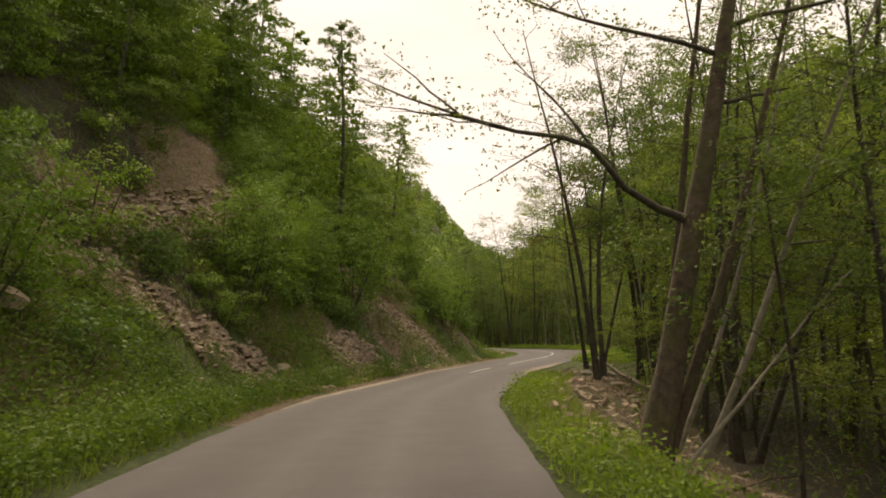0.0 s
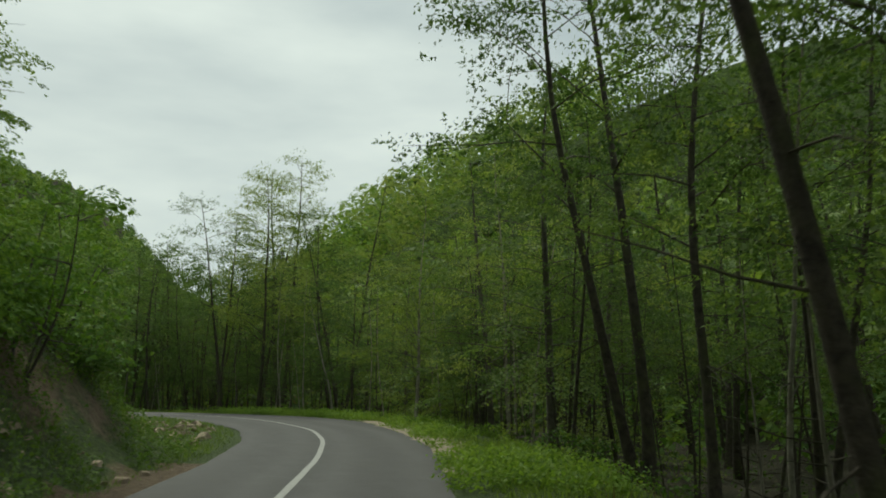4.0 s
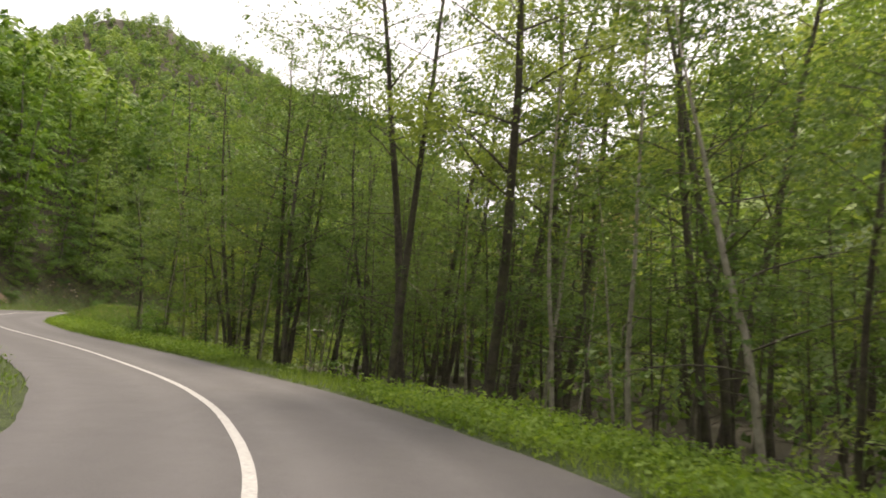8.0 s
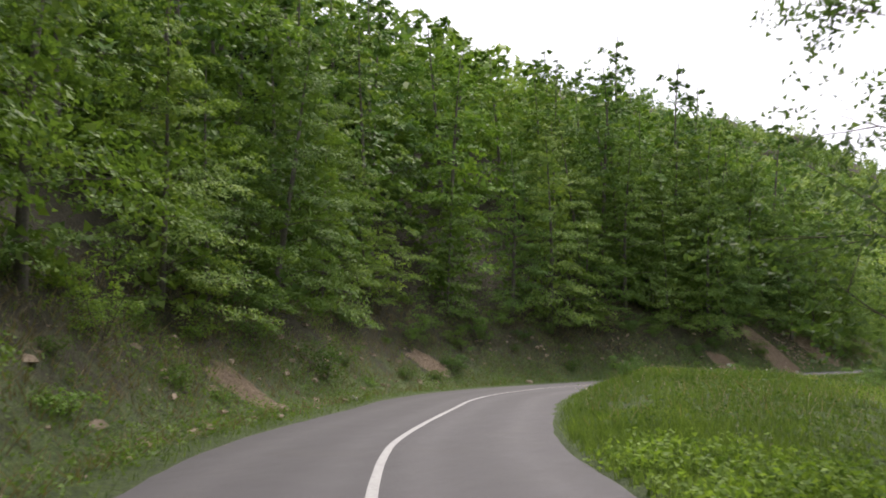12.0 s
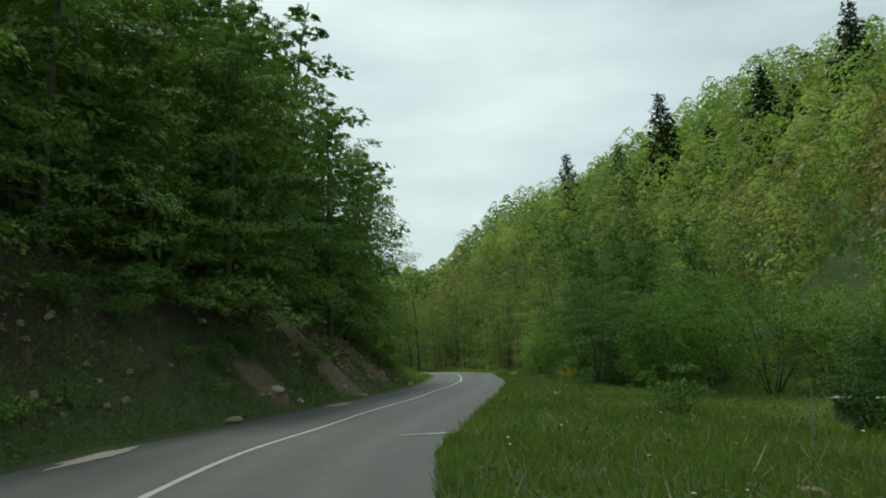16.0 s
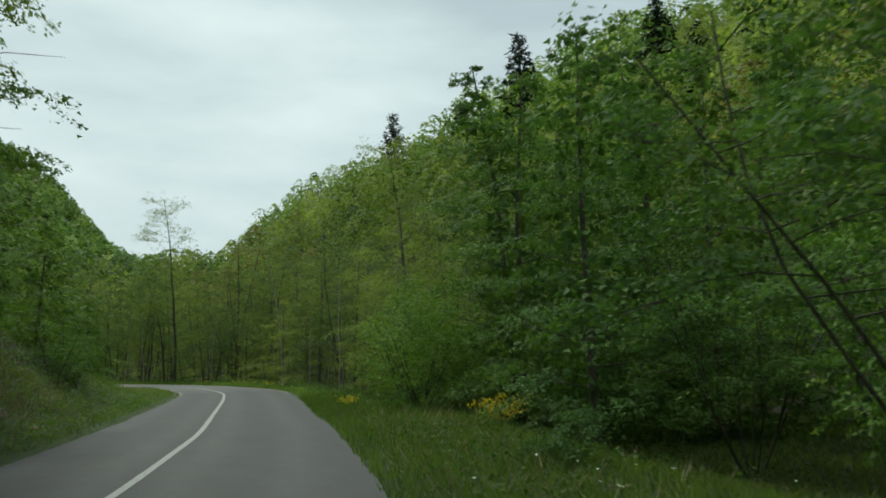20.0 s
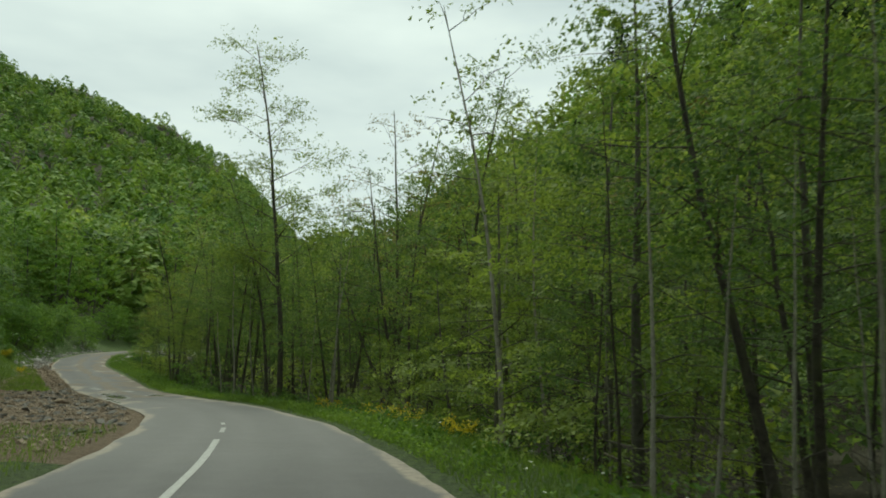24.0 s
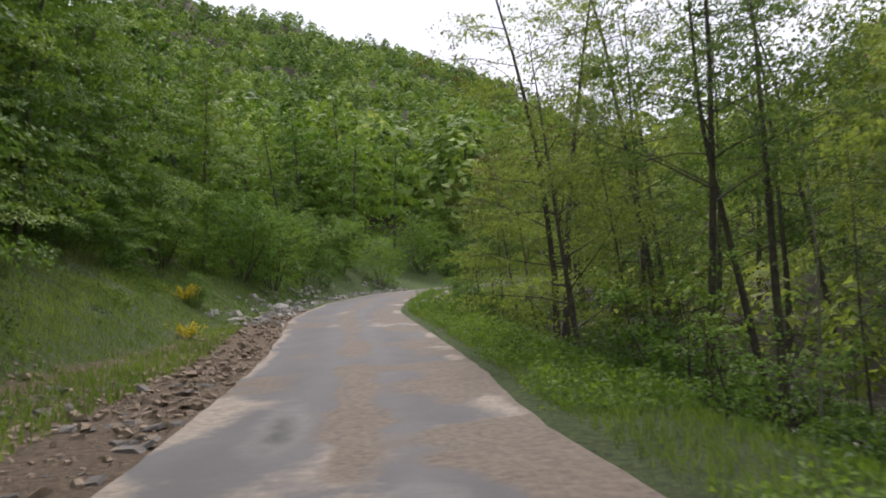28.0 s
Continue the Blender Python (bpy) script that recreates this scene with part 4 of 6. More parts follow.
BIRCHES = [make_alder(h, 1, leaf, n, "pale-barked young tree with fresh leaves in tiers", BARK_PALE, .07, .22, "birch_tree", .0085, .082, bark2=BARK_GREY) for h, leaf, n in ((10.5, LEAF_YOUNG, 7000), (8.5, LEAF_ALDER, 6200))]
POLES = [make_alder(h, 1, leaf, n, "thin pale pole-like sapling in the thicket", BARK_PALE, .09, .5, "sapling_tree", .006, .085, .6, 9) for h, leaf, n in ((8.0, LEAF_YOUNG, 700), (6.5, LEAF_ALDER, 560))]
BEECHES = [make_beech(h, leaf, n, lab, "beech_tree", lo, w) for h, leaf, n, lab, lo, w in (
    (12.5, LEAF_BEECH, 17500, "dense beech with tiers of fresh green leaves", .08, 1.0),
    (10.5, LEAF_BEECH, 16000, "leafy beech whose boughs sweep down the bank", .03, 1.1),
    (14.0, LEAF_DARK, 18000, "tall beech with a full dark green crown", .10, .95),
    (9.5, LEAF_BUSH, 13000, "small beech with bright young leaves", .08, 1.0))]
BACK_BEECHES = [make_beech(h, leaf, n, lab, "forest_beech", .04, w, .27, 6, 12, 200, 3.6) for h, leaf, n, lab, w in (
    (13.0, LEAF_BEECH, 3900, "tall beech in the dense slope wood", 1.05), (12.0, LEAF_DARK, 3700, "full-crowned beech in the dense slope wood", 1.1), (11.5, LEAF_BUSH, 3500, "fresh green beech in the dense slope wood", 1.05))]
HORNBEAMS = [make_beech(h, leaf, n, lab, "hornbeam_tree", lo, w, .105, 26, 20, 0, 3.4) for h, leaf, n, lab, lo, w in (
    (11.0, LEAF_YOUNG, 11000, "spreading hornbeam with light yellow-green leaf tiers", .16, 1.15), (9.5, LEAF_YOUNG, 9500, "young hornbeam leafy down to the verge", .06, 1.1), (12.0, LEAF_ALDER, 10500, "spreading tree with thin tiers of fresh leaves", .24, 1.2))]
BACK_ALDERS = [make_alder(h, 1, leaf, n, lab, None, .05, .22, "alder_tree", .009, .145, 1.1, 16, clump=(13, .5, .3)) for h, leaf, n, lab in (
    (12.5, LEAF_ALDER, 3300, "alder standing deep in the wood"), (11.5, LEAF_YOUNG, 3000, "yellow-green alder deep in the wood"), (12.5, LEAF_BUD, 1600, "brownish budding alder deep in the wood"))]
BUSHES = [make_round_bush(h, s, leaf, n, lab) for h, s, leaf, n, lab in (
    (5.5, 6, LEAF_BUSH, 9000, "round hazel bush in full leaf"), (4.2, 7, LEAF_DARK, 7500, "low spreading hazel bush"), (6.5, 6, LEAF_BUSH, 10000, "tall dense leafy bush"))]
SHRUBS = [make_bush(h, 5, leaf, n, "small leafy shrub beside the road", "leafy_shrub", .085, "shrubs on the banks", None, .22, .45, 4, .15, (34, .30, .22)) for h, leaf, n in ((1.7, LEAF_DARK, 1700), (1.2, HERB, 1300), (2.4, LEAF_BUSH, 1900))]
BRAMBLES = [make_bush(h, 6, leaf, n, "low tangle of brambles on the bank", "bramble_bush", .10, "brambles on the banks", None, .3, .45, 4, .1, (26, .34, .18)) for h, leaf, n in ((.9, HERB, 800), (.7, LEAF_BUSH, 700), (1.1, LEAF_DARK, 900))]
FAR_BUSHES = [make_round_bush(h, 5, leaf, n, lab, .19, 16) for h, leaf, n, lab in ((5.5, LEAF_BEECH, 5600, "round hazel bush at the far edge of the clearing"), (6.3, LEAF_BEECH, 6200, "tall leafy bush at the far edge of the clearing"), (4.4, LEAF_DARK, 4600, "low dark bush at the far edge of the clearing"))]
VASE = make_bush(6.8, 9, LEAF_DARK, 17000, "vase-shaped hazel with many bare stems and a leafy top", "hazel_bush", .095, "bushes in the clearing", BARK_DARK, .26, .4, 8, .42, (36, .42, .28), .0038)
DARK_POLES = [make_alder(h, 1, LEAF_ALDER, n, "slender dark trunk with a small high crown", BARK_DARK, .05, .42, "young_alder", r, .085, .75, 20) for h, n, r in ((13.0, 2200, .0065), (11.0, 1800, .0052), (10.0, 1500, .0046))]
FIRS = [make_fir(h, n, lab) for h, n, lab in ((15.0, 2600, "dark pointed fir on the ridge"), (12.0, 2200, "dark narrow fir among beeches"))]
BROOM_ONE = make_broom()
MASTERS = BACK_BEECHES + BACK_ALDERS + ALDERS + BIRCHES + POLES + HORNBEAMS + BEECHES + BUSHES + FAR_BUSHES + BRAMBLES + [VASE] + DARK_POLES + SHRUBS + FIRS + [BROOM_ONE]
used = set()
rng = np.random.default_rng(23)


def plant(master, x, y, scale=1.0, turn=None, tilt=0.0, sink=.05, tall=1.0):
    z = float(ground(np.array([x]), np.array([y]))[0]) - sink
    turn = rng.random() * 360 if turn is None else turn
    m = pose(x, y, z, tilt * math.sin(turn), tilt * math.cos(turn), turn) @ Matrix.Diagonal((scale, scale, scale * tall, 1))
    if master not in used:
        used.add(master)
        master.matrix_basis = m
        return master
    made = copy_thing(master, m)
    return made


TAKEN = []


def free(x, y, gap):
    if any((x - a) ** 2 + (y - b) ** 2 < gap * gap for a, b in TAKEN):
        return False
    TAKEN.append((x, y))
    return True


def scatter(masters, y0, y1, d0, d1, side, count, gap, lo=.8, hi=1.2, tilt=4, odds=None):
    r = np.random.default_rng([int(y0 * 10) + 1000, int(y1 * 10) + 1000, int(d0 * 10), int(d1 * 10), side + 1, count])
    for _ in range(count):
        y, d = r.uniform(y0, y1), d0 + (d1 - d0) * r.random() ** 1.25
        x, yy = spot(y, d, side)
        i, scale, turn = r.choice(len(masters), p=odds), r.uniform(lo, hi), r.random() * 360
        if side > 0 and 60 < y < 112 and yy > 100 and x < 3:
            continue
        if abs(along([x], [yy])[1][0]) < 4.4 or (side < 0 and bare(y, d) > (.8 if masters is BRAMBLES else .45)) or not free(x, yy, gap):
            continue
        plant(masters[i], x, yy, scale, turn, tilt)


# single trees with a place of their own: y, distance from the edge, side, master, scale
for x, y, mst, sc in (
        (6.1, 32.1, ALDERS[2], 1.05), (7.3, 30.5, ALDERS[1], 1.1), (5.2, 26.5, ALDERS[5], 1.0),
        (13.6, 54.0, BIRCHES[0], 1.05), (9.6, 83.5, ALDERS[3], 1.28), (11.4, 86.0, ALDERS[3], 1.2), (14.6, 57.6, HORNBEAMS[2], .95), (17.4, 64.8, HORNBEAMS[0], 1.0), (15.6, 71.6, HORNBEAMS[0], .95), (11.8, 47.6, HORNBEAMS[2], .9), (14.8, 50.2, HORNBEAMS[0], 1.0), (-.6, 98.2, HORNBEAMS[0], .85), (1.6, 95.6, HORNBEAMS[2], .9), (13.6, 79.0, ALDERS[1], 1.15), (12.0, 91.0, ALDERS[3], 1.25), (15.2, 84.6, ALDERS[3], 1.1), (16.2, 68.5, BIRCHES[0], .9), (17.6, 63.0, BIRCHES[1], 1.1), (13.2, 62.4, BIRCHES[0], 1.0), (15.4, 66.5, ALDERS[4], .95), (17.8, 68.3, BIRCHES[0], 1.0),
        (6.9, 81.6, ALDERS[1], 1.05), (3.0, 88.4, ALDERS[0], 1.1), (6.3, 89.2, ALDERS[2], 1.1), (7.7, 89.4, ALDERS[1], 1.1), (-.1, 95.0, ALDERS[2], 1.2), (2.2, 91.5, ALDERS[1], 1.0),
        (-3.4, 100.6, ALDERS[4], .9), (-5.2, 105.2, BIRCHES[1], 1.0), (-1.2, 101.8, ALDERS[4], 1.0), (-8.3, 106.0, BIRCHES[1], 1.1), (-6.5, 100.8, ALDERS[0], .72), (-3.0, 98.4, HORNBEAMS[1], .75), (-4.3, 96.6, SHRUBS[2], 1.2), (-2.4, 94.8, SHRUBS[2], 1.1),
        (-22.0, 164.5, BEECHES[0], 1.0), (-17.8, 171.6, BEECHES[2], .95), (-16.6, 176.0, BEECHES[0], .95), (-15.2, 181.0, BEECHES[1], .8), (-20.8, 168.6, BEECHES[0], 1.1), (-19.4, 173.2, BEECHES[1], 1.2), (-17.6, 178.0, BEECHES[0], 1.05), (5.4, 184.2, BEECHES[2], .9), (7.4, 187.4, BEECHES[2], .95), (8.6, 180.4, BEECHES[2], .9),
        (-6.6, 37.6, BEECHES[1], .78), (-5.2, 41.0, BEECHES[3], .7), (-3.8, 44.4, BEECHES[1], .62), (-1.8, 47.6, BEECHES[3], .55), (-8.6, 31.6, BEECHES[1], .8), (-10.4, 27.4, BEECHES[1], .75), (-11.2, 21.8, BEECHES[0], .75), (-11.6, 17.0, BEECHES[1], .8), (-10.4, 13.4, BEECHES[1], .7),
        (-8.2, 34.6, BEECHES[0], .7), (-7.6, 39.4, BEECHES[1], .85), (-6.2, 43.6, BEECHES[0], .7), (-9.4, 36.6, BEECHES[2], .75), (-9.8, 142.4, BUSHES[1], .55), (-11.0, 137.4, SHRUBS[0], .9), (-4.3, 169.2, VASE, 1.0), (-.2, 169.0, BUSHES[0], 1.15), (1.2, 172.6, BUSHES[2], 1.0), (3.6, 166.0, BUSHES[2], 1.05), (5.6, 163.6, BUSHES[0], .9), (7.4, 160.8, BUSHES[0], 1.15), (4.8, 173.5, BUSHES[2], 1.2), (1.4, 177.6, VASE, .85), (-.3, 189.6, BUSHES[0], .62),
        (2.6, 188.0, BEECHES[2], .9), (3.9, 190.6, BEECHES[2], 1.0), (1.0, 193.0, SHRUBS[0], 1.2), (7.0, 216.3, ALDERS[2], 1.15), (5.6, 219.6, HORNBEAMS[0], 1.0), (6.8, 223.8, HORNBEAMS[0], 1.05), (8.6, 218.4, HORNBEAMS[2], 1.0), (4.4, 229.4, HORNBEAMS[1], .9), (4.6, 244.0, ALDERS[5], 1.35), (-11.6, 197.0, BEECHES[1], .6), (-10.6, 201.5, BEECHES[3], .55), (-9.4, 206.0, BEECHES[1], .5), (4.6, 181.5, BEECHES[0], .8), (1.8, 195.0, BUSHES[0], .9), (-10.9, 148.0, SHRUBS[0], 1.0), (3.2, 201.5, ALDERS[4], .9), (-8.2, 279.0, ALDERS[5], 1.25), (-7.4, 283.0, ALDERS[4], 1.2), (-10.6, 287.0, ALDERS[4], 1.0), (-4.6, 282.0, ALDERS[3], 1.0),
        (3.4, 231.5, ALDERS[4], .75), (-7.6, 270.6, ALDERS[4], 1.15), (-5.2, 268.8, ALDERS[0], .95), (5.9, 231.3, ALDERS[4], 1.0), (4.3, 224.4, HORNBEAMS[1], 1.1), (-5.5, 278.0, ALDERS[0], .9), (-3.8, 269.3, ALDERS[1], 1.0), (-1.7, 255.5, ALDERS[0], 1.1), (-2.4, 253.0, ALDERS[1], .9), (-.6, 249.0, ALDERS[0], 1.05)):
    TAKEN.append((x, y))
    plant(mst, x, y, sc, None, 2)

# the wood by the stream, right of the road
scatter(ALDERS, 15, 24, 4.5, 9, 1, 14, 1.5, .85, 1.15)
scatter(ALDERS, -12, 4, 3.4, 9, 1, 14, 1.5, .85, 1.15)
scatter(BACK_ALDERS[1:2] + BACK_ALDERS[:2], -12, 45, 8, 24, 1, 30, 2.0, .85, 1.2)
scatter(POLES + ALDERS[:3], 24, 45, 3.8, 9, 1, 24, 1.3, .85, 1.15)
scatter(ALDERS[:1] + ALDERS[3:4] + BIRCHES, 40, 80, 2.8, 4.5, 1, 14, 2.2, .75, 1.0, 4)
scatter(DARK_POLES, 46, 91, 2.9, 9, 1, 190, .7, .65, .9, 5)
scatter(ALDERS[3:4] + HORNBEAMS[2:], 46, 74, 4.0, 7, 1, 18, 2.2, .9, 1.1)
scatter(DARK_POLES, 20, 60, 3.6, 11, 1, 26, .9, .65, .9, 5)
scatter(DARK_POLES, -8, 22, 3.4, 11, 1, 26, .9, .85, 1.15, 5)
scatter(DARK_POLES, 204, 296, 3.2, 10, 1, 50, .9, .6, .85, 5)
scatter(BACK_ALDERS[:1], 84, 102, 4.0, 14, 1, 50, 1.7, 1.1, 1.4)
scatter(BACK_ALDERS[:1], 88, 109, 12, 27, 1, 60, 1.9, 1.15, 1.45)
scatter(ALDERS[:4], 44, 104, 3.4, 8, 1, 75, 1.5, .85, 1.15, 5)
scatter(BACK_ALDERS[:1], 44, 100, 8, 26, 1, 100, 2.0, 1.1, 1.4)
scatter(POLES, 44, 102, 3.0, 9, 1, 75, .9, .8, 1.2, 6)
# the far edge of the clearing and beyond
scatter(FAR_BUSHES, 124, 178, 20.5, 24, 1, 40, 4.6, .85, 1.15)
scatter(FAR_BUSHES, 120, 178, 25, 31, 1, 24, 4.2, .9, 1.2)
scatter(BACK_ALDERS, 112, 205, 31, 44, 1, 45, 3.4, .7, 1.0)
scatter(BUSHES[1:2] + BEECHES[2:3], 180, 195, 5.5, 15, 1, 16, 2.6, .75, 1.0)
scatter(ALDERS[3:5] + HORNBEAMS[:1], 195, 206, 4.5, 16, 1, 18, 2.4, .8, 1.1)
# right of the broken road
scatter(ALDERS[:4], 230, 247, 2.9, 6.5, 1, 8, 1.5, 1.0, 1.15, 4)
scatter(BEECHES[2:3] + BEECHES[:1], 262, 292, 8.0, 12, -1, 26, 1.7, .9, 1.25, 3)
scatter(BACK_BEECHES[1:2], 246, 292, 11.5, 15, -1, 20, 1.7, 1.1, 1.4, 3)
scatter(BRAMBLES + SHRUBS, 226, 300, 2.8, 8.5, 1, 150, .8, .7, 1.3)
scatter(ALDERS[:4], 240, 276, 3.8, 9, 1, 26, 1.7, .95, 1.15, 2)
scatter(BACK_ALDERS[:2], 232, 290, 7, 18, 1, 60, 2.0, 1.15, 1.45, 3)
scatter(BEECHES[2:3], 248, 274, 7.2, 9, -1, 12, 2.2, 1.05, 1.25, 3)
scatter(POLES, 204, 290, 2.6, 8, 1, 70, .9, .85, 1.25, 5)
scatter(ALDERS, 204, 300, 3.4, 8.5, 1, 62, 1.7, .8, 1.15, 4)
scatter(ALDERS[3:5], 204, 300, 3.2, 5.5, 1, 26, 2.5, .7, .95, 4)
scatter(ALDERS[:4], 252, 280, 2.8, 7, 1, 10, 1.6, 1.0, 1.15, 4)
scatter(BACK_ALDERS[1:2] + BACK_ALDERS[:2], 200, 315, 8, 26, 1, 75, 2.3, .9, 1.2)
scatter(ALDERS[3:5] + BIRCHES, 268, 330, 2.5, 12, 1, 22, 2.6, .8, 1.1)
# the slope left of the road
scatter(BEECHES, -14, 49, 6.6, 11, -1, 110, 1.8, .6, .95, 6, [.3, .4, .1, .2])
scatter(BEECHES, 33, 48, 4.6, 8, -1, 16, 1.9, .7, .95, 5)
scatter(BACK_BEECHES, -20, 52, 10, 24, -1, 120, 2.9, .8, 1.1, 4)
scatter(BEECHES, 150, 174, 3.6, 6.5, -1, 44, 2.2, .95, 1.12, 4, [.3, .4, .2, .1])
scatter(BEECHES, 172, 185, 4.2, 7, -1, 18, 2.2, .95, 1.1, 4, [.3, .5, .1, .1])
scatter(BEECHES, 185, 200, 5.0, 8, -1, 14, 2.2, .62, .82, 4, [.3, .5, .1, .1])
scatter(BEECHES, 80, 152, 3.9, 6.4, -1, 110, 3.0, .85, 1.1, 4, [.35, .4, .13, .12])
scatter(BEECHES, 198, 214, 4.0, 8, -1, 12, 1.9, .4, .55, 4, [.1, .2, 0, .7])
scatter(BACK_BEECHES, 72, 192, 7.6, 22, -1, 260, 3.4, .95, 1.3, 3)
scatter(BACK_BEECHES + ALDERS[3:4], 192, 222, 10.5, 24, -1, 22, 2.8, .5, .7)
scatter(BACK_BEECHES, 222, 240, 12, 24, -1, 10, 2.6, .5, .7)
scatter(BEECHES, 243, 272, 9.0, 12, -1, 24, 2.0, 1.1, 1.45, 3, [.4, .2, .4, 0])
scatter(BEECHES, 240, 282, 8.6, 12.5, -1, 20, 2.0, .8, 1.1, 4)
scatter(BUSHES + FAR_BUSHES, 300, 329, 1.6, 9, -1, 44, 1.8, .5, .9)
scatter(BUSHES, 278, 304, 2.6, 7, -1, 18, 1.8, .5, .85)
scatter(BEECHES, 282, 300, 3.5, 8, -1, 12, 2.2, .6, .9, 4)
scatter(BACK_BEECHES, 232, 345, 9, 24, -1, 80, 2.5, .9, 1.2, 4)
scatter(BEECHES, 296, 340, 3.5, 9, -1, 16, 2.4, .7, 1.0, 4)
scatter(BUSHES, 2, 47, 2.6, 9, -1, 44, 1.9, .4, .75)
scatter(SHRUBS, 4, 48, 2.2, 7, -1, 70, 1.0, .5, 1.1)
scatter(BRAMBLES, -6, 48, 1.6, 10, -1, 210, .55, .7, 1.5)
scatter(BRAMBLES, 80, 190, 1.4, 5, -1, 90, .8, .6, 1.2)
scatter(SHRUBS, 80, 200, 1.8, 4.5, -1, 70, 1.3, .6, 1.1)
scatter(SHRUBS, 222, 330, 6, 9, -1, 34, 1.5, .7, 1.3)
scatter(SHRUBS, 44, 104, 2.4, 5, 1, 34, 1.2, .6, 1.0)
scatter(BRAMBLES[2:] + SHRUBS[:1], 82, 103, 2.5, 4.6, 1, 60, .7, .7, 1.2)
scatter(FAR_BUSHES + SHRUBS, 196, 310, 6, 20, 1, 46, 2.0, .5, 1.0)
scatter(FAR_BUSHES + SHRUBS, -8, 104, 9, 22, 1, 34, 2.2, .5, .9)
scatter(BACK_BEECHES, 152, 176, 6.5, 12, -1, 24, 1.9, 1.1, 1.3, 3)
for y, d, m_, sc in ((24.6, 2.6, BUSHES[1], .55), (26.4, 2.9, BUSHES[0], .45), (27.5, 2.2, SHRUBS[0], 1.1), (23.4, 3.3, BUSHES[1], .5), (21.5, 3.0, SHRUBS[2], 1.0), (28.6, 3.8, BUSHES[2], .45), (40.5, 2.6, BUSHES[0], .5), (42.5, 2.4, SHRUBS[2], 1.2)):
    plant(m_, *spot(y, d, -1), sc)
scatter(SHRUBS[:2], 115, 205, 2.0, 12, 1, 20, 2.0, .35, .8)

# firs on the ridge across the clearing
for x, y, sc, i in ((54.7, 238.7, 1.0, 0), (58, 236, .8, 1), (50, 262, .95, 0), (45.6, 300.6, .9, 0), (44.0, 303, .8, 1), (47.5, 296, .7, 1), (33.2, 288, .6, 1), (53, 252, .85, 1), (62, 228, .9, 0), (66, 215, .8, 0), (70, 205, .9, 1), (49, 280, .6, 0)):
    plant(FIRS[i], x, y, sc * 1.22, None, 1)
for y, d in ((112, 16), (118, 20), (128, 14), (140, 22)):
    x, yy = spot(y, d, -1)
    plant(FIRS[1], x, yy, .9, None, 1)

# brooms in flower
for x, y, sc in ((-.3, 184.6, 1.0), (-2.1, 191.7, .45), (1.3, 236.2, .75), (1.9, 233.4, .65), (2.3, 229.9, .75), (2.6, 227.4, .7), (3.3, 225.2, .65), (2.9, 222.6, .6), (.9, 240.5, .75), (.4, 242.2, .6), (-1.5, 249.6, .9), (-1.0, 248.2, .6), (-19.5, 276, .7), (-22.0, 281, .8), (3.0, 231.6, .5)):
    plant(BROOM_ONE, x, y, sc)


# ---- far woods: crowns of the slopes that the road never comes near ----
def far_woods(name, xs, ys, scale, mat, label, n_leaf=70, size=.95):
    z = ground(xs, ys)
    m = len(xs)
    h = scale * rng.uniform(.8, 1.25, m)
    r = h * rng.uniform(.33, .45, m)
    # leaves on an uneven egg-shaped crown with gaps
    th, cz = rng.random((m, n_leaf)) * 2 * np.pi, rng.random((m, n_leaf))
    prof = np.sin(np.pi * np.clip(cz * .93 + .07, 0, 1)) ** .55 * (1 - .35 * cz)
    lump = 1 + .28 * np.sin(th * 3 + rng.random((m, 1)) * 6) * np.sin(cz * 9 + rng.random((m, 1)) * 6)
    rad = r[:, None] * prof * lump * np.sqrt(rng.uniform(.68, 1.08, (m, n_leaf)))
    c = np.stack([xs[:, None] + rad * np.cos(th), ys[:, None] + rad * np.sin(th), z[:, None] + h[:, None] * (.10 + .9 * cz)], -1)
    nrm = np.stack([np.cos(th), np.sin(th), .5 + cz], -1) + rng.normal(size=c.shape) * .36
    nrm /= np.linalg.norm(nrm, axis=-1, keepdims=True)
    a = np.cross(nrm, rng.normal(size=c.shape))
    a /= np.linalg.norm(a, axis=-1, keepdims=True)
    b = np.cross(nrm, a)
    s = (size * scale / 11 * rng.uniform(.5, 1.15, (m, n_leaf)))[..., None]
    v = np.stack([c - a * s, c + a * s * .6 + b * s * .75, c + a * s * .6 - b * s * .75], 2).reshape(-1, 3)
    me = mesh_of(name, v, np.arange(len(v)).reshape(-1, 3), mat)
    weights(me, tint=np.repeat(rng.uniform(-.24, .40, m), n_leaf * 3))
    return tagged(new(name, me), label, "woods", kind="stuff")


def hill_points(x0, x1, y0, y1, gap, test):
    xs, ys = np.meshgrid(np.arange(x0, x1, gap), np.arange(y0, y1, gap))
    xs = xs.ravel() + rng.uniform(-.45, .45, xs.size) * gap
    ys = ys.ravel() + rng.uniform(-.45, .45, ys.size) * gap
    k, s = along(xs, ys)
    ok = test(xs, ys, s, s - WR[k], -s - WL[k], RY[k])
    return xs[ok], ys[ok]


def split_woods(base, xs, ys, scale, mats, n_leaf, size, label):
    pick = (vnoise(xs, ys, 30, 77) * .5 + .5) * .6 + rng.random(len(xs)) * .4
    edges = np.quantile(pick, np.linspace(0, 1, len(mats) + 1))
    for j, mat in enumerate(mats):
        ok = (pick >= edges[j]) & (pick <= edges[j + 1])
        if ok.any():
            far_woods(base, xs[ok], ys[ok], scale, mat, label, n_leaf, size)


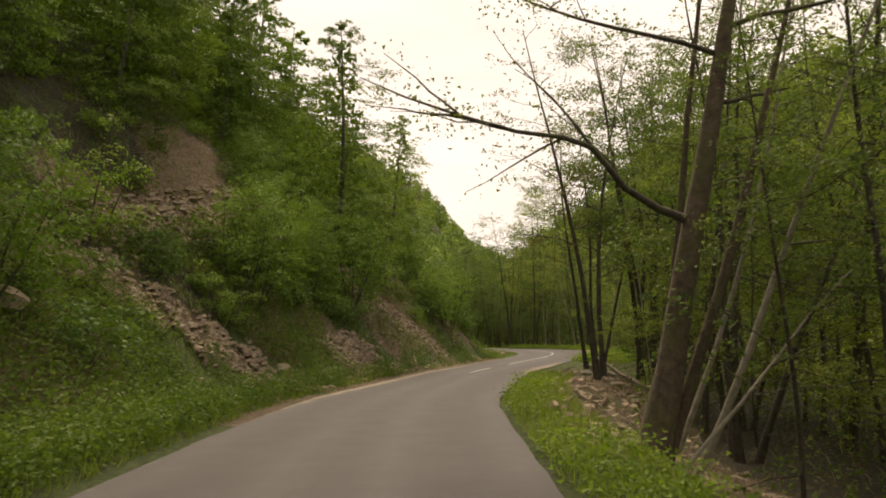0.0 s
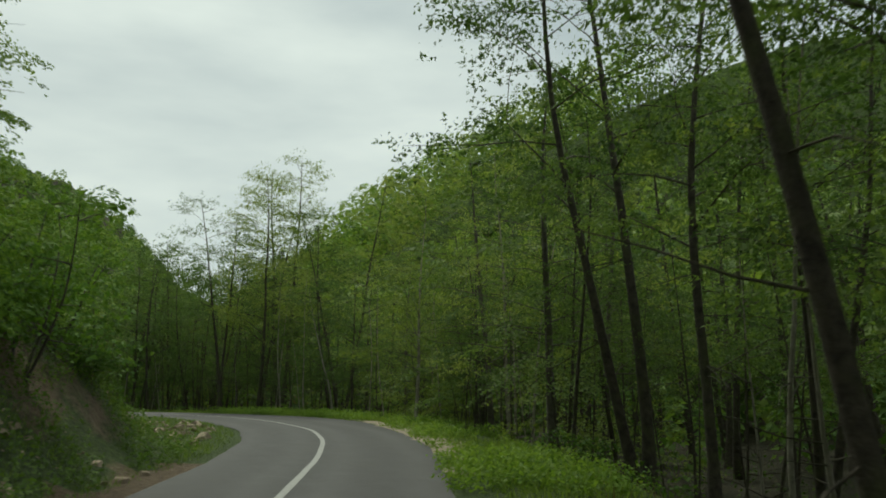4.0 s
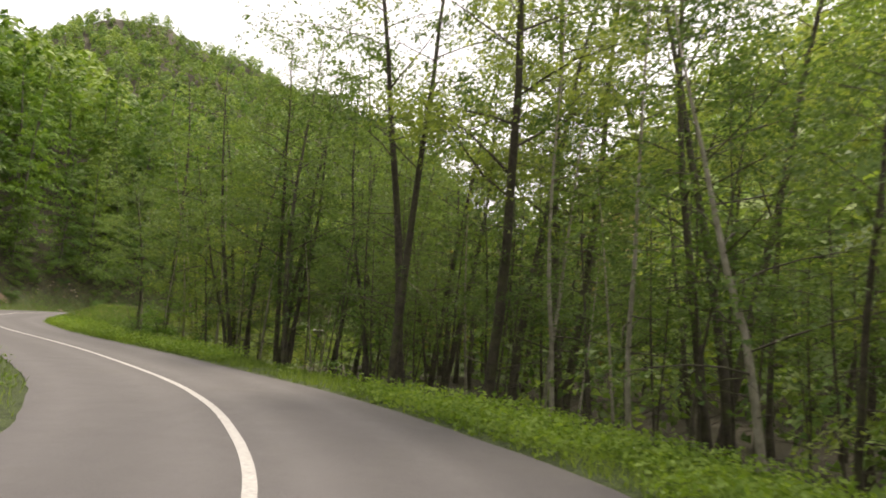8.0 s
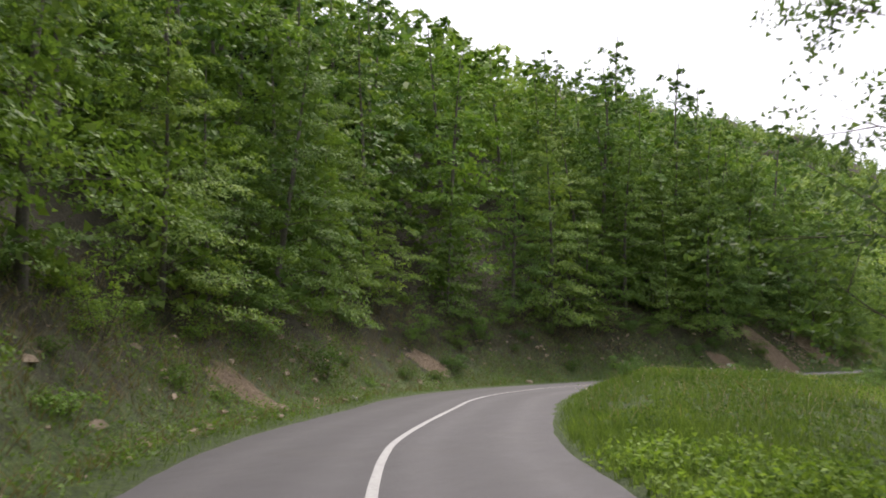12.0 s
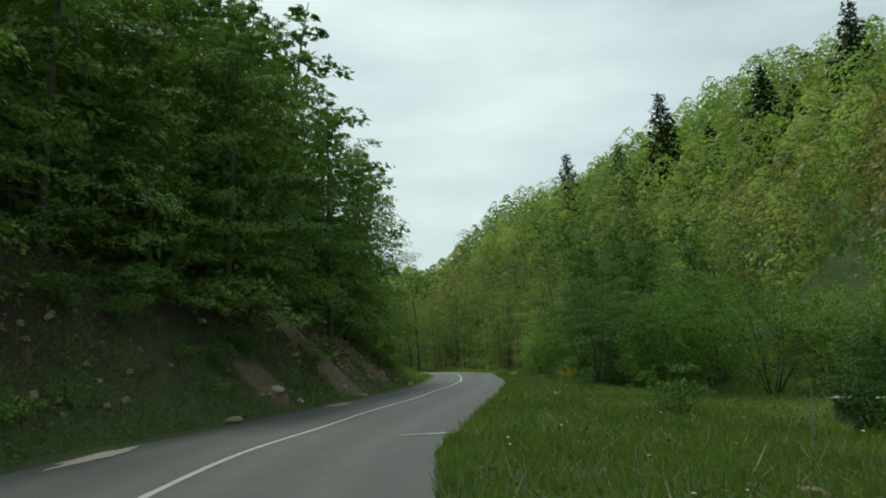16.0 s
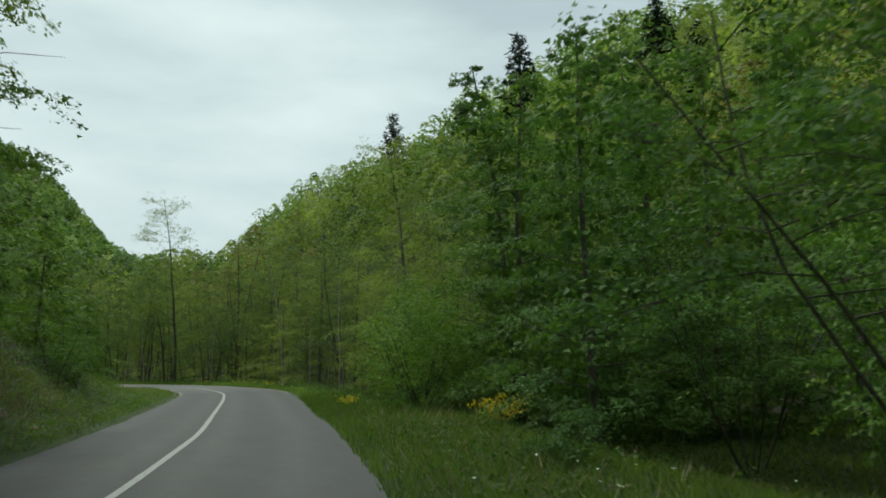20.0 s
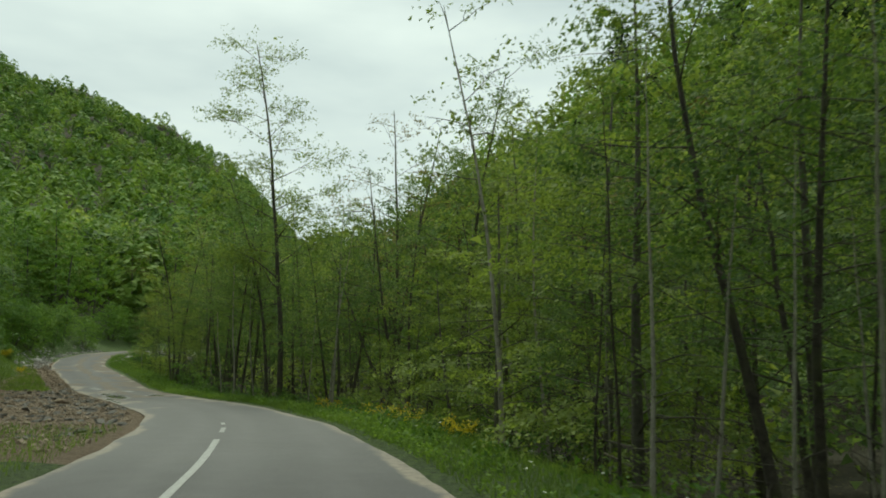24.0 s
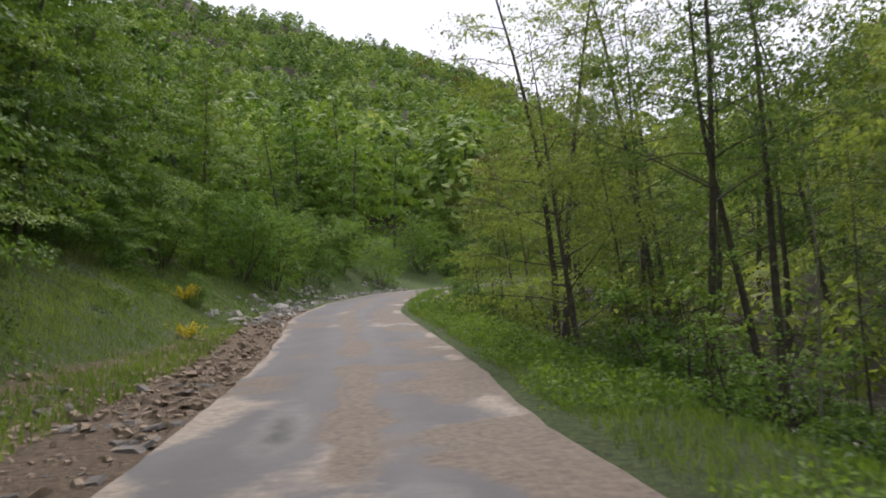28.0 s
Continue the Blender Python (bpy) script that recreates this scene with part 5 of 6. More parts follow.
xs, ys = hill_points(-95, -5, -40, 240, 4.6, lambda x, y, s, dr_, dl_, yk: (s < 0) & (dl_ > 19) & (dl_ < 70))
split_woods("far_woods", xs, ys, 11.5, [LEAF_BEECH, LEAF_BEECH, LEAF_DARK, LEAF_ALDER], 150, .62, "beech woods climbing the steep slope")
xs, ys = hill_points(-95, -5, 240, 400, 4.8, lambda x, y, s, dr_, dl_, yk: (s < 0) & (dl_ > 17) & (dl_ < 75))
split_woods("far_woods", xs, ys, 10.5, [LEAF_BEECH, LEAF_BUSH, LEAF_YOUNG, LEAF_BUSH], 420, .36, "fresh green woods beyond the broken road")
xs, ys = hill_points(-10, 60, 108, 330, 4.6, lambda x, y, s, dr_, dl_, yk: (s > 0) & (dr_ > 24) & (dr_ < 42))
split_woods("far_woods", xs, ys, 9.5, [LEAF_YOUNG, LEAF_ALDER, LEAF_BUD, LEAF_YOUNG, LEAF_BUSH], 560, .30, "spring woods at the foot of the opposite slope")
xs, ys = hill_points(-10, 130, 90, 420, 5.0, lambda x, y, s, dr_, dl_, yk: (s > 0) & (dr_ > 40) & (dr_ < 95))
split_woods("far_woods", xs, ys, 11.0, [LEAF_YOUNG, LEAF_BUSH, LEAF_YOUNG, LEAF_ALDER, LEAF_BUSH], 300, .42, "spring woods on the opposite slope")
xs, ys = hill_points(-20, 60, -20, 330, 3.4, lambda x, y, s, dr_, dl_, yk: (s > 0) & (dr_ > 9) & (dr_ < 30) & ((yk < 100) | (yk > 180)))
ok = (ys > 44) & (ys < 150)
split_woods("thicket", xs[~ok], ys[~ok], 3.0, [LEAF_ALDER, LEAF_YOUNG], 80, .8, "dense light green thicket on the wood's floor")
xs, ys = xs[ok], ys[ok]
split_woods("thicket", xs, ys, 3.0, [LEAF_DARK, LEAF_ALDER], 80, .8, "dense thicket on the wood's floor")
xs, ys = hill_points(10, 90, -40, 46, 5.0, lambda x, y, s, dr_, dl_, yk: (s > 0) & (dr_ > 24) & (dr_ < 75) & (yk < 46))
split_woods("far_woods", xs, ys, 13.0, [LEAF_YOUNG, LEAF_ALDER, LEAF_YOUNG], 170, .62, "light spring woods behind the stream")
xs, ys = hill_points(10, 90, 30, 108, 5.0, lambda x, y, s, dr_, dl_, yk: (s > 0) & (dr_ > 26) & (dr_ < 75) & (yk >= 46))
split_woods("far_woods", xs, ys, 14.5, [LEAF_ALDER, LEAF_BEECH, LEAF_ALDER], 170, .62, "woods behind the stream")
xs, ys = hill_points(-70, 60, 335, 470, 6.0, lambda x, y, s, dr_, dl_, yk: np.abs(s) > 8)
split_woods("far_woods", xs, ys, 11.5, [LEAF_ALDER, LEAF_BEECH, LEAF_YOUNG, LEAF_BEECH], 200, .65, "sunny woods at the foot of the mountain")
xs, ys = hill_points(-500, 260, 440, 940, 11, lambda x, y, s, dr_, dl_, yk: np.abs(x + 120) < 380)
split_woods("far_woods", xs, ys, 13.0, [LEAF_BEECH, LEAF_DARK, LEAF_BEECH], 90, 1.25, "dark green forest covering the mountain")


# ---- grass and herbs ----
def blades(name, xs, ys, height, width, mat, label, lean=.35):
    z = ground(xs, ys)
    m = len(xs)
    h = height * rng.uniform(.5, 1.3, m)
    az = rng.random(m) * 2 * np.pi
    side = np.stack([np.cos(az), np.sin(az), 0 * az], -1) * (width * rng.uniform(.6, 1.3, m))[:, None]
    base = np.stack([xs, ys, z - .03], -1)
    tip = base + np.stack([rng.normal(size=m) * lean * h, rng.normal(size=m) * lean * h, h], -1)
    v = np.stack([base - side, base + side, tip], 1).reshape(-1, 3)
    return tagged(new(name, mesh_of(name, v, np.arange(len(v)).reshape(-1, 3), mat)), label, "grass", kind="stuff")


def strip_points(y0, y1, side, d0, d1, density, power=1.0, scars=False):
    m = int((y1 - y0) * np.mean(d1 - d0) * density)
    y = rng.uniform(y0, y1, m)
    d = d0 + (d1 - d0) * rng.random(m) ** power
    k = np.clip(((y + 60) * 2).astype(int), 0, len(RY) - 1)
    s = np.where(side > 0, WR[k] + d, -(WL[k] + d))
    x, yy = RX[k] + NX[k] * s, y + NY[k] * s
    off = np.abs(along(x, yy)[1])
    ok = (off > 2.35) & ~((np.asarray(side) < 0) & (bare(y, d) > .4) & (not scars)) & (vnoise(x, yy, 1.3, 88) + vnoise(x, yy, 4, 89) * .6 > -1.0)
    return x[ok], yy[ok]


def herbs(name, xs, ys, height, size, mat, label, n=6):
    keep = vnoise(xs, ys, 2.4, 93) + .5 * vnoise(xs, ys, .9, 94) > -.3
    xs, ys = xs[keep], ys[keep]
    z = ground(xs, ys)
    m = len(xs)
    g = Growth()
    c = np.stack([np.repeat(xs, n), np.repeat(ys, n), np.repeat(z, n)], -1)
    hh = np.repeat(height * rng.uniform(.5, 1.3, m), n)
    c += np.stack([rng.normal(size=m * n) * .12, rng.normal(size=m * n) * .12, rng.random(m * n) * hh], -1)
    g.leaves(c, size * .8, size * .55, .5)
    v = np.concatenate(g.leaf)
    return tagged(new(name, mesh_of(name, v, np.arange(len(v)).reshape(-1, 3), mat)), label, "undergrowth", kind="stuff")


VERGE = (
    (-4, 30, -1, .25, 3.4, 70, .34, .018), (28, 50, -1, .3, 2.4, 45, .26, .016), (46, 76, -1, .2, 9, 26, .24, .018), (76, 190, -1, .25, 5.0, 27, .30, .017), (188, 226, -1, .3, 6, 30, .3, .018), (225, 300, -1, 4.5, 11, 62, .36, .02), (258, 302, -1, 1.6, 6, 70, .34, .024),
    (2, 30, 1, .1, 1.6, 80, .30, .017), (66, 110, 1, .08, 2.6, 120, .28, .018), (40, 66, 1, .7, 2.8, 100, .28, .018), (100, 200, 1, .1, 7, 110, .30, .020), (104, 190, 1, 7, 24, 42, .30, .034), (196, 300, 1, .3, 2.6, 80, .3, .018))
for a, b, sd, d0, d1, dens, hgt, wid in VERGE:
    blades("grass", *strip_points(a, b, sd, d0, d1, dens * 1.9), hgt * .66, wid * .62, GRASS, "fresh green grass along the road")
for a, b, sd, d0, d1, dens in ((0, 48, -1, 1.5, 8, 5), (78, 190, -1, .8, 6, 30), (222, 300, -1, 5, 12, 4), (0, 45, 1, 2.0, 8, 4), (108, 190, 1, .6, 18, 5)):
    blades("dry_grass", *strip_points(a, b, sd, d0, d1, dens * 2), .3, .015, DRY, "withered straw among the herbs", .8)
for a, b, sd, d0, d1, dens, hgt, siz in ((-6, 30, -1, .4, 4.4, 110, .5, .10), (30, 48, -1, .5, 7, 55, .45, .10), (4, 34, -1, 4, 9, 50, .55, .12), (76, 200, -1, .4, 5, 26, .38, .10), (205, 300, -1, 4.4, 12, 10, .5, .13), (40, 104, 1, .9, 4, 12, .35, .11), (104, 200, 1, .6, 16, 8, .26, .10), (196, 300, 1, .6, 6, 14, .45, .12), (0, 104, 1, 3, 14, 3, .6, .15)):
    herbs("undergrowth", *strip_points(a, b, sd, d0, d1, dens), hgt, siz, HERB, "low leafy herbs and brambles")
for a, b, sd, d0, d1, dens, hgt, siz in ((40, 104, 1, .12, 2.7, 95, .34, .105), (202, 262, 1, .3, 1.6, 50, .22, .09), (6, 24, 1, .15, 1.3, 60, .36, .09), (262, 300, 1, .3, 2.4, 40, .36, .11)):
    herbs("undergrowth", *strip_points(a, b, sd, d0, d1, dens), hgt, siz, VERGE_LEAF, "lush bright green herbs along the verge")
herbs("undergrowth", *strip_points(10, 38, -1, 3.2, 8.0, 9, 1.0, True), .35, .11, HERB, "weeds rooted on the bare scarp")
blades("dry_grass", *strip_points(8, 40, -1, 2.6, 8.5, 26, 1.0, True), .42, .014, DRY, "withered stalks and roots hanging from the scarp", 1.2)
herbs("undergrowth", *strip_points(-6, 24, -1, .4, 3.6, 85), .66, .085, HERB, "tall leafy herbs on the verge")
for a, b, sd, d0, d1, dens in ((112, 176, 1, .3, 12, .7), (40, 104, 1, .5, 2.4, .5), (196, 225, 1, .3, 3, .8)):
    fx, fy = strip_points(a, b, sd, d0, d1, dens)
    fl = Growth()
    fl.leaves(np.stack([fx, fy, ground(fx, fy) + rng.uniform(.14, .34, len(fx))], -1), .055, .05, .8)
    v = np.concatenate(fl.leaf)
    tagged(new("wild_flowers", mesh_of("wild_flowers", v, np.arange(len(v)).reshape(-1, 3), PETAL)), "white dandelion clocks standing in the grass", "flowers", kind="stuff")
fx, fy = strip_points(-6, 330, 1, 2.5, 16, 9)
lv = Growth()
lv.leaves(np.stack([fx, fy, ground(fx, fy) + .02], -1), .11, .08, .9)
v = np.concatenate(lv.leaf)
tagged(new("leaf_litter", mesh_of("leaf_litter", v, np.arange(len(v)).reshape(-1, 3), DRY)), "brown fallen leaves under the trees", "leaf litter", kind="stuff")


# ---- stones ----
def stone_mesh(seed, flat=.6):
    r = np.random.default_rng(seed)
    bm = bmesh.new()
    bmesh.ops.create_icosphere(bm, subdivisions=2, radius=.5)
    for v in bm.verts:
        p = v.co.copy()
        f = 1 + .28 * noise.noise(p * 2.2 + Vector((seed, 0, 0))) + .12 * noise.noise(p * 5 + Vector((0, seed, 0)))
        v.co = Vector((p.x * f * 1.2, p.y * f * .9, p.z * f * flat))
    for _ in range(3):
        n_ = Vector(r.normal(size=3)).normalized()
        bmesh.ops.bisect_plane(bm, geom=bm.verts[:] + bm.edges[:] + bm.faces[:], plane_co=n_ * .36, plane_no=n_, clear_outer=True)
        bmesh.ops.holes_fill(bm, edges=[e for e in bm.edges if e.is_boundary])
    me = bpy.data.meshes.new("boulder")
    bm.to_mesh(me)
    bm.free()
    return me


BOULDERS = [stone_mesh(s, f) for s, f in ((1, .6), (2, .45), (3, .75), (4, .5))]
for i, me in enumerate(BOULDERS):
    me.materials.append(STONE if i % 2 else ROCK_GREY)


def boulder(x, y, size, i, label, turn=None):
    z = float(ground(np.array([x]), np.array([y]))[0])
    ob = new("boulder", BOULDERS[i])
    ob.matrix_world = pose(x, y, z + size * .12, rng.uniform(-12, 12), rng.uniform(-12, 12), rng.random() * 360 if turn is None else turn) @ Matrix.Diagonal((size, size, size, 1))
    return tagged(ob, label, "rock", "rocks by the road")


for y, d, sd, size, i, lab in (
        (12, 3.2, -1, .9, 1, "ochre boulder at the foot of the scree"), (15, 3.6, -1, .6, 3, "ochre boulder at the foot of the scree"), (21, 1.6, -1, .5, 1, "pale stone fallen onto the verge"), (25, 1.0, -1, .4, 3, "pale stone fallen onto the verge"),
        (30, 1.1, -1, .45, 1, "pale stone fallen onto the verge"), (27.5, 2.4, 1, .4, 0, "grey rock in the rubble heap"), (29.5, 2.0, 1, .35, 2, "grey rock in the rubble heap"), (26, 2.9, 1, .4, 1, "ochre rock in the rubble heap"),
        (86.8, 1.0, -1, .5, 0, "whitish rock on the grassy bank"), (94.5, 1.6, -1, .75, 1, "large ochre rock jutting out of the bank"), (96, 2.0, -1, .45, 3, "ochre rock jutting out of the bank"), (100, 1.0, -1, .4, 0, "whitish rock on the grassy bank"),
        (112, 1.3, -1, .6, 3, "ochre rock on the bank"), (118, .8, -1, .35, 0, "small pale rock at the road's edge"), (134, .7, -1, .5, 1, "ochre rock at the road's edge"), (150.4, .3, -1, .5, 1, "pale rock at the road's edge"),
        (156, 1.4, -1, .5, 0, "grey rocks below the soil scar"), (157.2, 1.0, -1, .35, 2, "grey rocks below the soil scar"), (164.1, .4, -1, .35, 0, "small whitish rock on the asphalt's edge"), (177.5, .4, -1, .4, 0, "small whitish rock on the asphalt's edge"),
        (136.5, 2.8, 1, .28, 0, "pale rock in the grass"), (137.6, 3.7, 1, .25, 3, "pale rock in the grass"), (155.5, 3.2, 1, .28, 3, "rock half hidden in the meadow"), (159.3, 2.2, 1, .36, 0, "whitish rock in the meadow"), (241, 2.0, -1, .6, 1, "brown rock lying in the mud"),
        (246, 3.2, -1, .5, 3, "brown rock lying in the mud"), (291, 1.6, -1, .8, 0, "grey rock at the foot of the bank"), (297, 1.8, 1, .7, 0, "grey rock at the bend")):
    boulder(*spot(y, d, sd), size, i, lab)


def rubble(name, y0, y1, sd, d0, d1, count, smin, smax, mat, label, flat=.55, fall=False):
    """Loose stones lying close together."""
    x, y = strip_points(y0, y1, sd, d0, d1, count / ((y1 - y0) * (d1 - d0)), scars=True)
    if fall:
        kk, off = along(x, y)
        near = bare(RY[kk], -off - WL[kk]) > .22 + .35 * rng.random(len(x))
        x, y = x[near], y[near]
    z = ground(x, y)
    cube = np.array([(-1, -1, -1), (1, -1, -1), (1, 1, -1), (-1, 1, -1), (-1, -1, 1), (1, -1, 1), (1, 1, 1), (-1, 1, 1)], float) * .5
    face = np.array([(0, 3, 2, 1), (4, 5, 6, 7), (0, 1, 5, 4), (1, 2, 6, 5), (2, 3, 7, 6), (3, 0, 4, 7)])
    m = len(x)
    s = smin + (smax - smin) * rng.random(m) ** 2.2
    shape = cube[None] * (1 + rng.uniform(-.32, .32, (m, 8, 3))) * np.array([1.25, .9, flat])
    shape[:, 4:, :2] *= .72
    a, t = rng.random(m) * 6.28, rng.normal(size=m) * .35
    ca, sa, ct, st = np.cos(a), np.sin(a), np.cos(t), np.sin(t)
    px = shape[..., 0] * ct[:, None] - shape[..., 2] * st[:, None]
    pz = shape[..., 0] * st[:, None] + shape[..., 2] * ct[:, None]
    v = np.stack([px * ca[:, None] - shape[..., 1] * sa[:, None], px * sa[:, None] + shape[..., 1] * ca[:, None], pz], -1) * s[:, None, None]
    v += np.stack([x, y, z + s * .1], -1)[:, None]
    f = (face[None] + (np.arange(m) * 8)[:, None, None]).reshape(-1, 4)
    return tagged(new(name, mesh_of(name, v.reshape(-1, 3), f, mat)), label, "stones", kind="stuff")


rubble("scree", 14, 42, -1, .7, 5.2, 30000, .03, .22, STONE, "ochre scree slid down the steep bank", .38, True)
rubble("scree", 16, 44, -1, .4, 2.0, 420, .03, .22, STONE, "loose stones along the foot of the bank")
rubble("scree", 10, 33, 1, .9, 4.2, 800, .03, .24, STONE, "heap of rubble and earth beside the road")
rubble("scree", 84, 185, -1, .8, 4.0, 700, .04, .26, STONE, "stones scattered over the grassy bank")
rubble("scree", 166, 178, -1, .7, 4.0, 420, .04, .26, STONE, "stones below the bare soil scar")
rubble("scree", 262, 286, -1, -.1, 2.2, 900, .03, .2, STONE, "churned rubble thinning out along the road")
rubble("scree", 220, 270, -1, -.1, 4.8, 3200, .02, .15, STONE, "churned rubble and clods beside the broken road")
rubble("scree", 222, 268, -1, .1, 4.2, 900, .04, .30, SLAB, "broken pieces of asphalt in the rubble", .22)
rubble("scree", 282, 312, -1, .3, 3.0, 500, .05, .4, ROCK_GREY, "stones at the foot of the cutting")
rubble("scree", 290, 312, 1, .3, 3.0, 250, .05, .4, ROCK_GREY, "stones at the bend")
rubble("scree", 228, 300, 1, 5.0, 10, 900, .06, .4, ROCK_GREY, "grey stones in the stream bed")
rubble("scree", 48, 64, -1, .8, 5, 300, .04, .3, STONE, "rubble in the grass inside the bend")


# ---- soil scars, water, mud ----
def sheet(name, x, y, rx, ry, turn, lift, mat, label, category, seed, n=44, follow=False):
    """A flat patch with an uneven outline."""
    a = np.linspace(0, 2 * np.pi, n, endpoint=False)
    r = 1 + .35 * vnoise(np.cos(a) * 2 + seed, np.sin(a) * 2, .9, seed) + .22 * vnoise(np.cos(a) * 6, np.sin(a) * 6 + seed, .9, seed)
    px, py = rx * r * np.cos(a), ry * r * np.sin(a)
    c, s = math.cos(radians(turn)), math.sin(radians(turn))
    X, Y = x + px * c - py * s, y + px * s + py * c
    kk, off = along(np.append(X, x), np.append(Y, y))
    Z = RZ[kk] + .035 * (1 - ((off + .1) / 3.0) ** 2).clip(0, 1) - .03 + lift if not follow else np.full(n + 1, lift)
    v = np.stack([np.append(X, x), np.append(Y, y), Z], -1)
    f = np.array([(n, i, (i + 1) % n) for i in range(n)])
    return tagged(new(name, mesh_of(name, v, f, mat, True)), label, category, kind="structure")


for x, y, rx, ry, tn, sd in ((-8.35, 250.6, .22, .9, 16, 3), (-6.2, 250.2, .24, .3, 10, 5)):
    sheet("puddle", x, y, rx, ry, tn, .012, PUDDLE, "dark shallow puddle on the broken road", "puddle", sd)
for y, s, rx, ry, tn, sd, lab in ((145.6, 2.75, .75, .10, 5, 31, "white paint mark at the road's edge"), (128.5, 2.6, .4, .07, 10, 32, "white paint mark at the road's edge"), (157.5, -2.3, .35, 1.2, -18, 33, "pale dust at the road's edge"), (143.5, -2.7, .3, 1.6, -14, 34, "pale dust at the road's edge")):
    k = int((y + 60) * 2)
    sheet("road_mark", RX[k] + NX[k] * s, RY[k] + NY[k] * s, rx, ry, tn, .012, PAINT if "paint" in lab else CRUST, lab, "road marking", sd)


def stream(y0, y1, d0, d1, z, label):
    yy = np.arange(y0, y1, 2.0)
    rows = []
    for y in yy:
        for f in (0, .5, 1):
            w = .8 * vnoise(np.array([y]), np.array([f * 9.]), 7, 44)[0]
            rows.append((*spot(y, d0 + (d1 - d0) * f + w, 1), z))
    i = np.arange(len(rows)).reshape(-1, 3)
    q = np.stack([i[:-1, :-1], i[:-1, 1:], i[1:, 1:], i[1:, :-1]], -1).reshape(-1, 4)
    tagged(new("water", mesh_of("water", np.array(rows), q, WATER, True)), label, "stream", kind="structure")


stream(226, 300, 5.5, 9.5, -1.72, "shallow stream rippling between the alders")
stream(-12, 40, 8.0, 12.5, -1.35, "shallow stream behind the trees")


# ---- the old tree that leans over the road ----
def old_tree():
    g = Growth()
    tr = curve((0, 0, -.3), (.30, .03, 1), 12.5, 12, (-.05, 0, .12), .02)
    radii = np.linspace(.27, .05, 12)
    radii[0], radii[1] = .36, .29
    g.tube(tr, radii, 10, False)
    tr2 = curve((.25, .2, -.3), (.34, .15, 1), 11, 10, (-.1, 0, .1), .025)
    g.tube(tr2, np.linspace(.13, .03, 10), 7, False)
    tr3 = curve((.4, .5, -.3), (.10, .05, 1), 10, 10, (.1, 0, .1), .03)
    g.tube(tr3, np.linspace(.10, .03, 10), 7, False)
    b0 = on_line(tr, [.38])[0]
    arm = np.array([b0, b0 + (-.6, -.15, .2), b0 + (-1.2, -.3, .55), b0 + (-1.75, -.45, 1.2), b0 + (-2.2, -.5, 1.36), b0 + (-3.0, -.6, 1.45), b0 + (-3.9, -.7, 1.7), b0 + (-4.8, -.8, 2.0), b0 + (-5.5, -.9, 2.3)])
    g.tube(arm, [.085, .07, .06, .052, .042, .034, .026, .018, .008], 7)
    tips = [arm[4:]]
    for i, d_, ln in ((3, (-1, -.1, .9), 2.6), (3, (-.3, .3, 1), 2.2), (4, (-1, .3, -.25), 1.9), (5, (-1, .4, .5), 2.2), (5, (-.8, -.5, .1), 1.8), (6, (-1, .4, .1), 1.7), (6, (-.7, -.4, .5), 1.6), (2, (-.5, .4, .8), 2.4)):
        ln_ = curve(arm[i], d_, ln, 6, (0, 0, .1), .12)
        g.tube(ln_, np.linspace(.024, .005, 6), 5)
        tips.append(ln_)
    for f, d_, ln in ((.62, (-1, -.1, .35), 4.6), (.66, (1, -.2, .2), 4.2), (.74, (-1, .2, .45), 3.6), (.8, (.6, -.5, .5), 3.0), (.9, (-.4, .3, .8), 2.2), (.55, (1, .4, .1), 3.4), (.86, (.2, -.8, .6), 2.5)):
        ln_ = curve(on_line(tr, [f])[0], d_, ln, 8, (0, 0, .05), .10)
        g.tube(ln_, np.linspace(.05, .008, 8), 6)
        for _ in range(5):
            q = rng.uniform(.3, .95)
            tw = curve(on_line(ln_, [q])[0], rng.normal(size=3) + np.array(d_), rng.uniform(.6, 1.5), 5, (0, 0, 0), .15)
            g.tube(tw, np.linspace(.014, .004, 5), 4)
            tips.append(tw)
        tips.append(ln_[3:])
    pts = []
    for t_ in tips:
        pts.append(on_line(t_, rng.random(70)) + rng.normal(size=(70, 3)) * .2)
    g.leaves(np.concatenate(pts), .072, .055, .35)
    branch_out(g, tr2, np.linspace(.13, .03, 10), .45, .98, 12, 1.8, .6, .3, 1200, .08, .06, .4)
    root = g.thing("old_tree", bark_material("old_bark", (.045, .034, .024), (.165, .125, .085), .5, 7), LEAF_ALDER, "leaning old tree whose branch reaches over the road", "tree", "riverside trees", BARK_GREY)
    root.matrix_basis = pose(2.50, 10.7, -.62, 0, 0, 0) @ Matrix.Diagonal((.805, .805, .805, 1))


old_tree()


def leaning_stem(x, y, lean, length, r, label):
    g = Growth()
    tr = curve((0, 0, -.2), (*lean, 1), length, 10, (-.06, 0, .1), .035)
    radii = np.linspace(r, r * .25, 10)
    g.tube(tr, radii, 8, False)
    branch_out(g, tr, radii, .35, .98, 14, 1.6, .6, .4, 1500, .08, .06, .4, clump=(12, .3, .15), fans=True)
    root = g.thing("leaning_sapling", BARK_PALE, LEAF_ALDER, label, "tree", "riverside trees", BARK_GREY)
    root.matrix_basis = pose(x, y, float(ground(np.array([x]), np.array([y]))[0]))


leaning_stem(3.3, 11.3, (.46, .05), 9.5, .065, "pale spotted stem leaning beside the old tree")
leaning_stem(3.3, 12.3, (.52, .10), 9.0, .05, "thin pale stem leaning beside the old tree")
leaning_stem(2.8, 10.4, (1.0, .1), 4.2, .035, "bare pale branch leaning out of the undergrowth")


